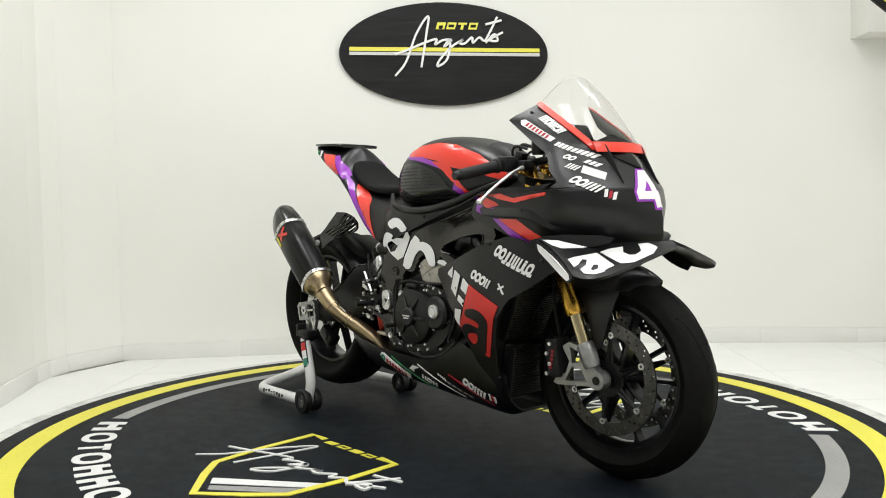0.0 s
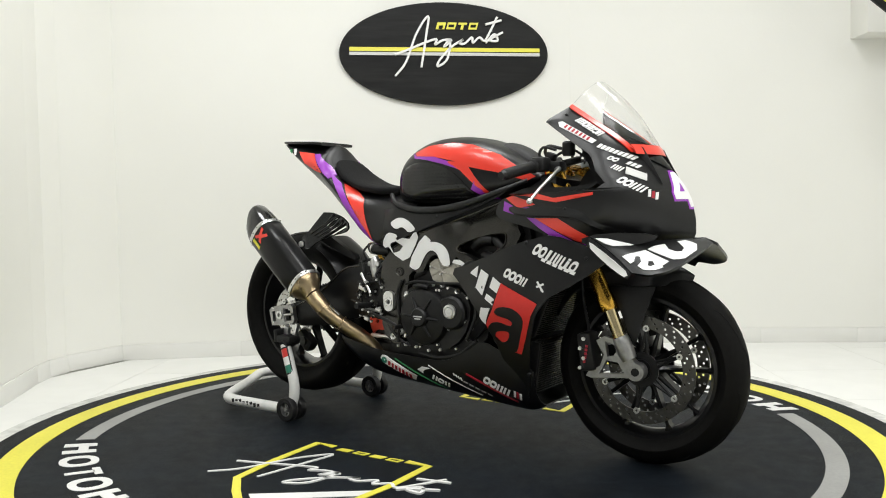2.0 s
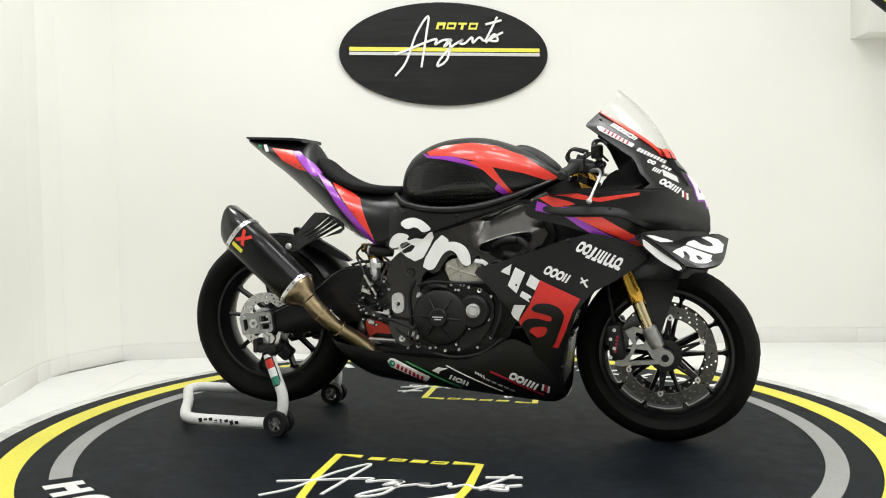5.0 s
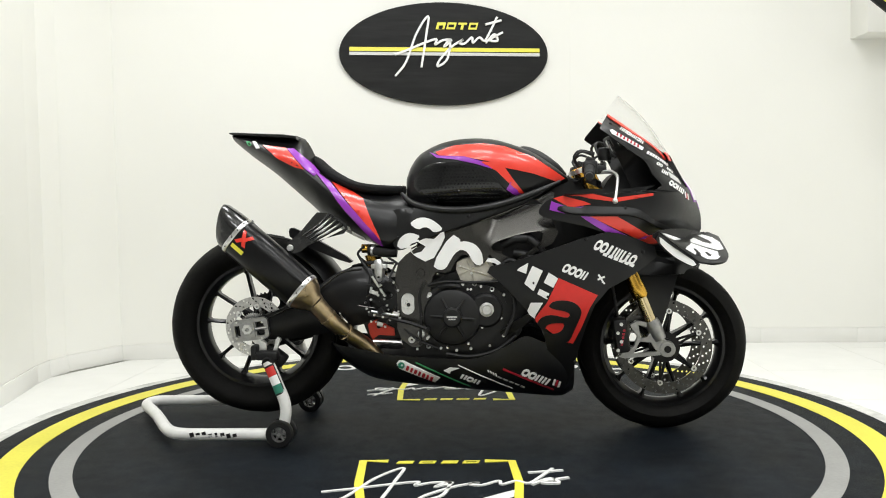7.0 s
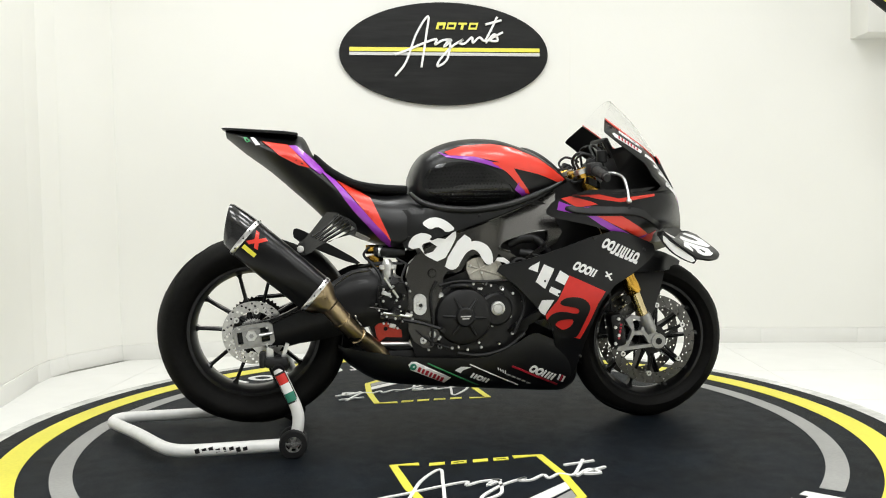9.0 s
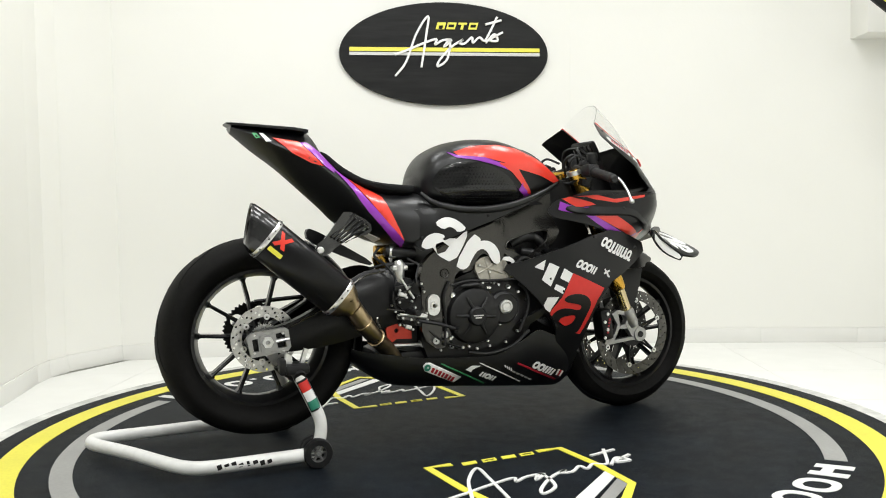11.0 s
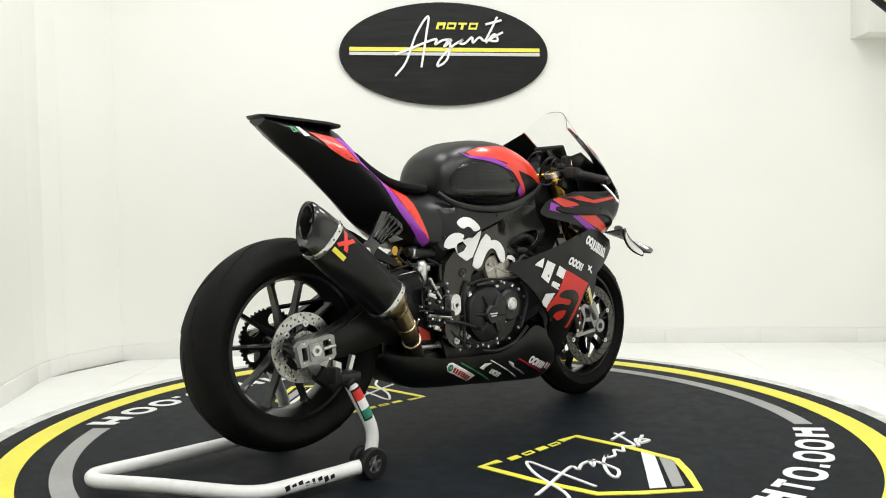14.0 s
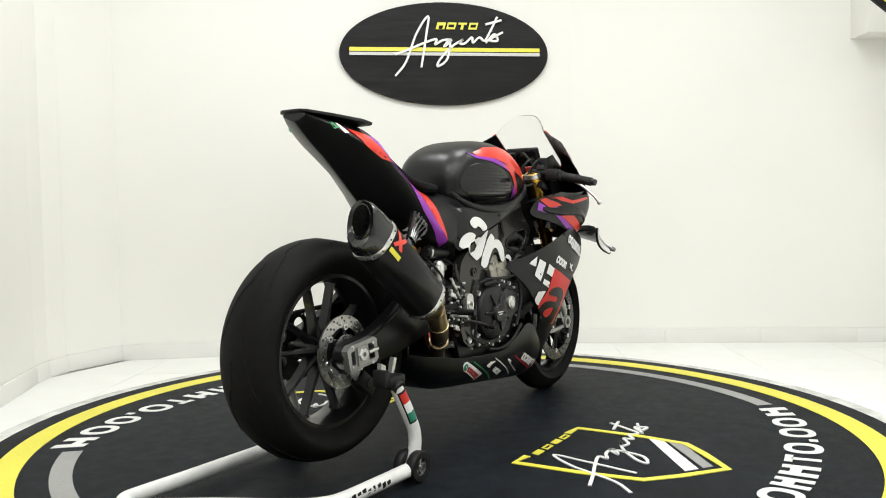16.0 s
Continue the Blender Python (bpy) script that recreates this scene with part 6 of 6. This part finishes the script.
def blocks(target, mat, a, b, h, kinds):
    """A line of lettering as plain shapes: o and O rings, n pairs of bars, I and - bars, i a capped bar."""
    a, b = Vector(a), Vector(b)
    d = (b - a).normalized()
    up = Vector((-d.y, d.x)) * 0.9 + d * 0.18
    w = (b - a).length / len(kinds)

    def q(c, u, v):
        r = c + d * u + up * v
        return (r.x, r.y)

    def quad(c, u, v, ww, hh):
        return [q(c, u - ww / 2, v - hh / 2), q(c, u + ww / 2, v - hh / 2), q(c, u + ww / 2, v + hh / 2), q(c, u - ww / 2, v + hh / 2)]
    for k, kind in enumerate(kinds):
        c = a + d * w * (k + 0.5)
        if kind in "oO":
            shapes = [[chaikin(quad(c, 0, 0, w * 1.0, h * 1.1), 2), chaikin(quad(c, 0, 0, w * 0.5, h * 0.5), 1)]]
        elif kind == "n":
            shapes = [[quad(c, -w * 0.26, 0, w * 0.28, h)], [quad(c, w * 0.26, 0, w * 0.28, h)]]
        elif kind == "i":
            shapes = [[quad(c, 0, -h * 0.1, w * 0.42, h * 0.8)], [quad(c, 0, h * 0.45, w * 0.42, h * 0.18)]]
        elif kind == "I":
            shapes = [[quad(c, 0, 0, w * 0.42, h)]]
        else:
            shapes = [[quad(c, 0, 0, w * 0.72, h)]]
        for s in shapes:
            decal("letter_block", target, mat, s, 0.0042, 0.02)


for row in [
    ('side', WHITE, (0.501, 0.674), (0.633, 0.615), 0.038, 'oOInnio'),
    ('side', WHITE, (0.523, 0.642), (0.63, 0.598), 0.0114, '------'),
    ('side', WHITE, (0.396, 0.599), (0.473, 0.566), 0.0323, 'oOOn'),
    ('belly', WHITE, (0.261, 0.236), (0.353, 0.195), 0.0285, 'oOnn'),
    ('belly', WHITE, (0.048, 0.222), (0.114, 0.194), 0.019, 'non'),
    ('nose', WHITE, (0.68, 0.975), (0.767, 0.934), 0.0125, '---------'),
    ('nose', WHITE, (0.753, 0.923), (0.782, 0.908), 0.01, '---'),
    ('nose', WHITE, (0.712, 0.938), (0.735, 0.928), 0.012, 'oo'),
    ('nose', WHITE, (0.727, 0.912), (0.752, 0.9), 0.014, 'nn'),
    ('nose', WHITE, (0.751, 0.874), (0.81, 0.84), 0.02, 'oOnn'),
    ('nose', WHITE, (0.598, 1.06), (0.676, 1.008), 0.016, 'nnonnon'),
]:
    blocks(*row)


def line(a, b, w):
    a, b = Vector(a), Vector(b)
    n = (b - a).normalized()
    n = Vector((-n.y, n.x)) * w / 2
    return [[tuple(a - n), tuple(b - n), tuple(b + n), tuple(a + n)]]


decal("sticker", "belly", WHITE, [[(-0.172, 0.268), (-0.162, 0.279), (-0.146, 0.278), (-0.022, 0.215), (-0.042, 0.195), (-0.163, 0.25)]], label="white sticker with red blocks")
decal("roundel", "belly", TEAL, [circle(-0.155, 0.2615, 0.0115, 16), circle(-0.153, 0.262, 0.004, 8)], 0.0055)
for k in range(7):
    u = -0.131 + 0.0135 * k
    decal("letter_block", "belly", CRIMSON, line((u, 0.2585 - 0.49 * (u + 0.131)), (u - 0.006, 0.2435 - 0.49 * (u + 0.131)), 0.0078 if k % 2 else 0.0095), 0.0055)
decal("pinstripe", "belly", GREEN, line((-0.105, 0.271), (0.082, 0.177), 0.004))
decal("pinstripe", "belly", WHITE, line((0.041, 0.261), (0.228, 0.169), 0.0035))
decal("pinstripe", "belly", CRIMSON, line((0.194, 0.246), (0.37, 0.165), 0.006))
decal("mark", "belly", WHITE, [[(-0.01, 0.241), (0.012, 0.253), (0.046, 0.25), (0.025, 0.243), (0.014, 0.238), (0.012, 0.23)]])
for k in range(4):
    decal("mark", "belly", WHITE, line((0.142 + 0.009 * k, 0.243 - 0.004 * k), (0.146 + 0.0085 * k, 0.235 - 0.0055 * k), 0.004))
for k in range(5):
    decal("letter_block", "belly", GREY, line((0.176 + 0.02 * k, 0.217 - 0.0095 * k), (0.19 + 0.02 * k, 0.211 - 0.0095 * k), 0.005))
for k, m in enumerate((WHITE, CRIMSON, WHITE)):
    u = 0.373 + 0.009 * k
    decal("mark", "belly", m, line((u, 0.206 - 0.004 * k), (u - 0.006, 0.184 - 0.004 * k), 0.007))
for lp in (line((0.51, 0.573), (0.526, 0.546), 0.006), line((0.507, 0.556), (0.531, 0.566), 0.006), line((0.522, 0.55), (0.53, 0.542), 0.006)):
    decal("mark", "side", WHITE, lp)
decal("sticker", "nose", WHITE, [[(0.556, 1.05), (0.566, 1.052), (0.672, 0.99), (0.664, 0.981), (0.563, 1.037)]], label="white sticker with red blocks")
for k in range(7):
    u = 0.583 + 0.0115 * k
    decal("letter_block", "nose", CRIMSON, line((u, 1.0395 - 0.58 * (u - 0.583)), (u - 0.004, 1.031 - 0.58 * (u - 0.583)), 0.006), 0.0058)
decal("sticker", "nose", SIGN_G, [[(0.756, 0.91), (0.8, 0.888), (0.806, 0.868), (0.76, 0.89)]])
for k, m in enumerate((WHITE, CRIMSON, WHITE)):
    u = 0.818 + 0.007 * k
    decal("mark", "nose", m, line((u, 0.843 - 0.004 * k), (u + 0.001, 0.822 - 0.004 * k), 0.005))


# race number on the nose
def race_number():
    tree, owner = SKIN["nose"]
    four = [[(0.012, -0.055), (0.012, -0.03), (-0.042, -0.03), (-0.042, -0.008), (0.004, 0.055), (0.034, 0.055), (0.034, -0.006), (0.046, -0.006), (0.046, -0.03), (0.034, -0.03), (0.034, -0.055)], [(0.012, -0.006), (0.012, 0.026), (-0.014, -0.006)]]
    edge = [[(0.006, -0.061), (0.006, -0.036), (-0.049, -0.036), (-0.049, -0.005), (0.001, 0.061), (0.04, 0.061), (0.04, 0.0), (0.052, 0.0), (0.052, -0.036), (0.04, -0.036), (0.04, -0.061)]]
    for loops, mat, lift, nm in ((edge, PURPLE, 0.003, "number_edge"), (four, WHITE, 0.0045, "race_number")):
        def put(u, v, h):
            hit, nor, *_ = tree.ray_cast(Vector((2, u - 0.022, 0.842 + v)), Vector((-1, 0, 0)))
            if hit is None:
                hit, nor, *_ = tree.find_nearest(Vector((0.9, u - 0.022, 0.842 + v)))
            return hit + (nor if nor.x > 0 else -nor) * h
        bm = B()
        sheet(bm, [dense([(0.85 * a, 0.95 * b) for a, b in q], 0.012) for q in loops], lambda u, v: put(u, v, lift), lambda u, v: put(u, v, lift - 0.0018), 0.012)
        part(nm, bm, mat, owner, "white race number 4" if nm == "race_number" else "", 60)


race_number()


# marks on the silencer
def silencer_marks():
    P0, d = Vector((-0.752, -0.224, 0.762)), (Vector((-0.462, -0.246, 0.51)) - Vector((-0.752, -0.224, 0.762))).normalized()
    side = d.cross(Vector((0, 0, 1))).normalized()
    up = side.cross(d)

    def on(s, v, h):
        r = 0.0645
        q = max(-0.999, min(0.999, v / (r * 1.04)))
        u = r * 0.93 * (1 - abs(q) ** 2.6) ** (1 / 2.6)
        sgn = 1 if side.y < 0 else -1
        return P0 + d * s + side * sgn * (u + h) + up * v
    shapes = [(REDAN, [(0.088, 0.045), (0.1, 0.045), (0.112, 0.028), (0.125, 0.045), (0.137, 0.042), (0.12, 0.018), (0.132, 0.0), (0.118, -0.002), (0.11, 0.01), (0.098, -0.004), (0.086, 0.0), (0.102, 0.02)]),
              (YELV, [(0.088, -0.012), (0.137, -0.012), (0.137, -0.026), (0.088, -0.026)])]
    for m, lp in shapes:
        bm = B()
        sheet(bm, [dense(lp, 0.01)], lambda s, v: on(s, v, 0.0022), lambda s, v: on(s, v, 0.0008), 0.012)
        part("sticker", bm, RED if m is REDAN else m, [o for o in bike.children if o.name.startswith("exhaust")][0], "red emblem" if m is REDAN else "yellow block")


silencer_marks()


# raised dots on the knee pads
def pad_dots():
    tree, owner = SKIN["tank"]
    pads = [o for o in TANK.children if o.name.startswith("knee_pad")]
    loop = [(-0.1, 0.88), (-0.075, 0.93), (0.0, 0.945), (0.07, 0.94), (0.13, 0.915), (0.18, 0.865), (0.2, 0.83), (0.03, 0.815), (-0.06, 0.84)]
    for sg, pad in zip((-1, 1), pads):
        bm = B()
        for i in range(26):
            for j in range(12):
                x, z = -0.1 + 0.0125 * i + 0.006 * (j % 2), 0.812 + 0.0115 * j
                if not inside((x, z), [loop]):
                    continue
                hit, nor, *_ = tree.ray_cast(Vector((x, sg, z)), Vector((0, -sg, 0)))
                if hit is None:
                    continue
                nor = nor if nor.y * sg > 0 else -nor
                m = Matrix.Translation(hit + nor * 0.003) @ Vector((0, 0, 1)).rotation_difference(nor).to_matrix().to_4x4()
                bmesh.ops.create_cone(bm, cap_ends=True, segments=6, radius1=0.0042, radius2=0.002, depth=0.0026, matrix=m)
        tagged(part("pad_dots", bm, GLOSS, pad, "small raised rubber dots"), kind="stuff")


pad_dots()

# quick-release fasteners of the bodywork
for tgt, spots in (("spar", ((0.083, 0.772), (0.25, 0.822), (-0.16, 0.70))), ("nose", ((0.45, 0.79), (0.60, 0.79), (0.565, 1.075), (0.655, 1.02))), ("side", ((0.345, 0.50), (0.30, 0.545), (0.47, 0.69), (0.66, 0.645), (0.44, 0.27)))):
    tree, owner = SKIN[tgt]
    for x, z in spots:
        hit, nor, *_ = tree.ray_cast(Vector((x, -1, z)), Vector((0, 1, 0)))
        if hit is None:
            continue
        bm = B()
        lathe(bm, [(0.0, -0.0045), (0.004, -0.0045), (0.0062, -0.0025), (0.0062, 0.003), (0.0, 0.003)], hit, 12)
        part("fastener", bm, ENGINE, owner)


# ---- the paddock stand ----
def paddock_stand():
    s = thing("paddock_stand", "white tubular rear paddock stand holding the rear axle", "paddock stand")
    bm = B()
    low = [(-0.59, -0.255), (-0.75, -0.257), (-0.87, -0.256), (-0.93, -0.24), (-0.985, -0.18), (-1.09, 0.0), (-1.18, 0.135), (-1.205, 0.185), (-1.195, 0.228), (-1.15, 0.243), (-1.0, 0.244), (-0.8, 0.25), (-0.59, 0.255)]
    pts = smooth_path([(x, y, 0.043) for x, y in low], 5)
    tube(bm, pts, 0.0205, 16)
    part("base_tube", bm, STANDW, s, "white bent tube")
    for sg in (-1, 1):
        bm = B()
        tube(bm, smooth_path([(-0.562, sg * 0.245, 0.045), (-0.546, sg * 0.245, 0.1), (-0.548, sg * 0.243, 0.15), (-0.575, sg * 0.236, 0.215), (-0.607, sg * 0.226, 0.285)], 5), 0.0195, 16)
        up = part("upright", bm, STANDW, s, "white upright")
        path = smooth_path([(-0.548, sg * 0.243, 0.15), (-0.575, sg * 0.236, 0.215), (-0.607, sg * 0.226, 0.285)], 12)
        for a0, a1, lift, m, span in [(-62, 62, 0.0006, PLASTIC, (5, 22))] + [(-48, 48, 0.0014, m, (6 + 5 * k, 11 + 5 * k)) for k, m in enumerate((TEAL, WHITE, REDM))]:
            bm = B()
            rows = []
            for i in range(span[0], min(span[1], len(path) - 1) + 1):
                d = (path[min(i + 1, len(path) - 1)] - path[i - 1]).normalized()
                out = Vector((0, sg, 0))
                out = (out - d * out.dot(d)).normalized()
                across = d.cross(out)
                rows.append([path[i] + (out * math.cos(radians(q)) + across * math.sin(radians(q))) * (0.0195 + lift) for q in np.linspace(a0, a1, 9)])
            loft(bm, rows, closed=False)
            part("sticker", bm, m, up)
        bm = B()
        tube(bm, [(-0.605, sg * 0.24, 0.28), (-0.605, sg * 0.2, 0.298), (-0.605, sg * 0.17, 0.3)], [0.02, 0.025, 0.022], 14)
        box(bm, (-0.61, sg * 0.215, 0.305), (0.075, 0.045, 0.03), 0.008)
        box(bm, (-0.655, sg * 0.21, 0.315), (0.02, 0.05, 0.05), 0.006)
        part("rest_pad", bm, PLASTIC, s, "black rubber axle rest")
        bm = B()
        prism(bm, [[(-0.645, 0.30), (-0.62, 0.305), (-0.62, 0.345), (-0.64, 0.355)]], sg * 0.185, sg * 0.2)
        prism(bm, [[(-0.60, 0.305), (-0.585, 0.31), (-0.568, 0.36), (-0.58, 0.365)]], sg * 0.185, sg * 0.2)
        part("fork_prong", bm, ALU, s)
        for yy in (0.222, 0.268):
            bm = B()
            c = (-0.562, sg * yy, 0.047)
            lathe(bm, [(0.026, -0.014), (0.043, -0.014), (0.046, -0.008), (0.046, 0.008), (0.043, 0.014), (0.026, 0.014)], c, 32)
            w = part("castor", bm, PLASTIC, s, "black rubber castor")
            bm = B()
            lathe(bm, [(0.0, -0.009), (0.011, -0.009), (0.011, 0.009), (0.0, 0.009)], c, 16)
            for k in range(6):
                a = 2 * math.pi * k / 6
                tube(bm, [(c[0] + 0.008 * math.cos(a), c[1], c[2] + 0.008 * math.sin(a)), (c[0] + 0.029 * math.cos(a), c[1], c[2] + 0.029 * math.sin(a))], 0.0042, 6)
            lathe(bm, [(0.025, -0.01), (0.03, -0.01), (0.03, 0.01), (0.025, 0.01)], c, 28)
            part("castor_hub", bm, CAST, w, "grey spoked castor hub")
            bm = B()
            lathe(bm, [(0.0, -0.012), (0.006, -0.012), (0.006, 0.012), (0.0, 0.012)], c, 12)
            part("castor_bolt", bm, STEEL, w)
        # dark lettering along the base tube, as plain bars
        for k in range(8):
            bm = B()
            box(bm, (-0.86 + 0.021 * k, sg * 0.2765, 0.046 - 0.0005 * k + 0.002 * (k % 3)), (0.014 if k != 4 else 0.008, 0.002, 0.015 - 0.004 * (k % 2)), 0.0, pose(0, 0, 0, 0, -15, 0))
            part("letter_block", bm, PLASTIC, s)
    return s


stand = paddock_stand()

# dark fixture at the top of the east side
fix = thing("hanging_board", "black board with a golden edge hung below the ceiling", "board")
bm = B()
box(bm, (2.305, 1.2, 1.893), (0.3, 0.03, 0.3), 0.006, Matrix.Rotation(radians(38), 4, "Y"))
part("board", bm, SIGN, fix)
bm = B()
box(bm, (2.234, 1.182, 1.803), (0.28, 0.006, 0.016), 0.002, Matrix.Rotation(radians(38), 4, "Y"))
part("inlay", bm, SIGN_Y, fix, "golden edge line")
bm = B()
tube(bm, [(2.31, 1.2, 2.1), (2.31, 1.2, 2.97)], 0.004, 6)
part("cord", bm, PLASTIC, fix)


def motions():
    """The turntable turns at an even rate and carries all that stands on it."""
    rows = [(t, pose(0, 0, 0, 0, 0, 6.527 * (t - 7) - 0.03)) for t in range(0, 17)]
    walk(table, rows)
    askew = pose(0.006, 0, 0, 0, 0, -2.6)
    for ob in (bike, stand):
        walk(ob, [(t, m @ askew) for t, m in rows])


floor_tiles()
motions()
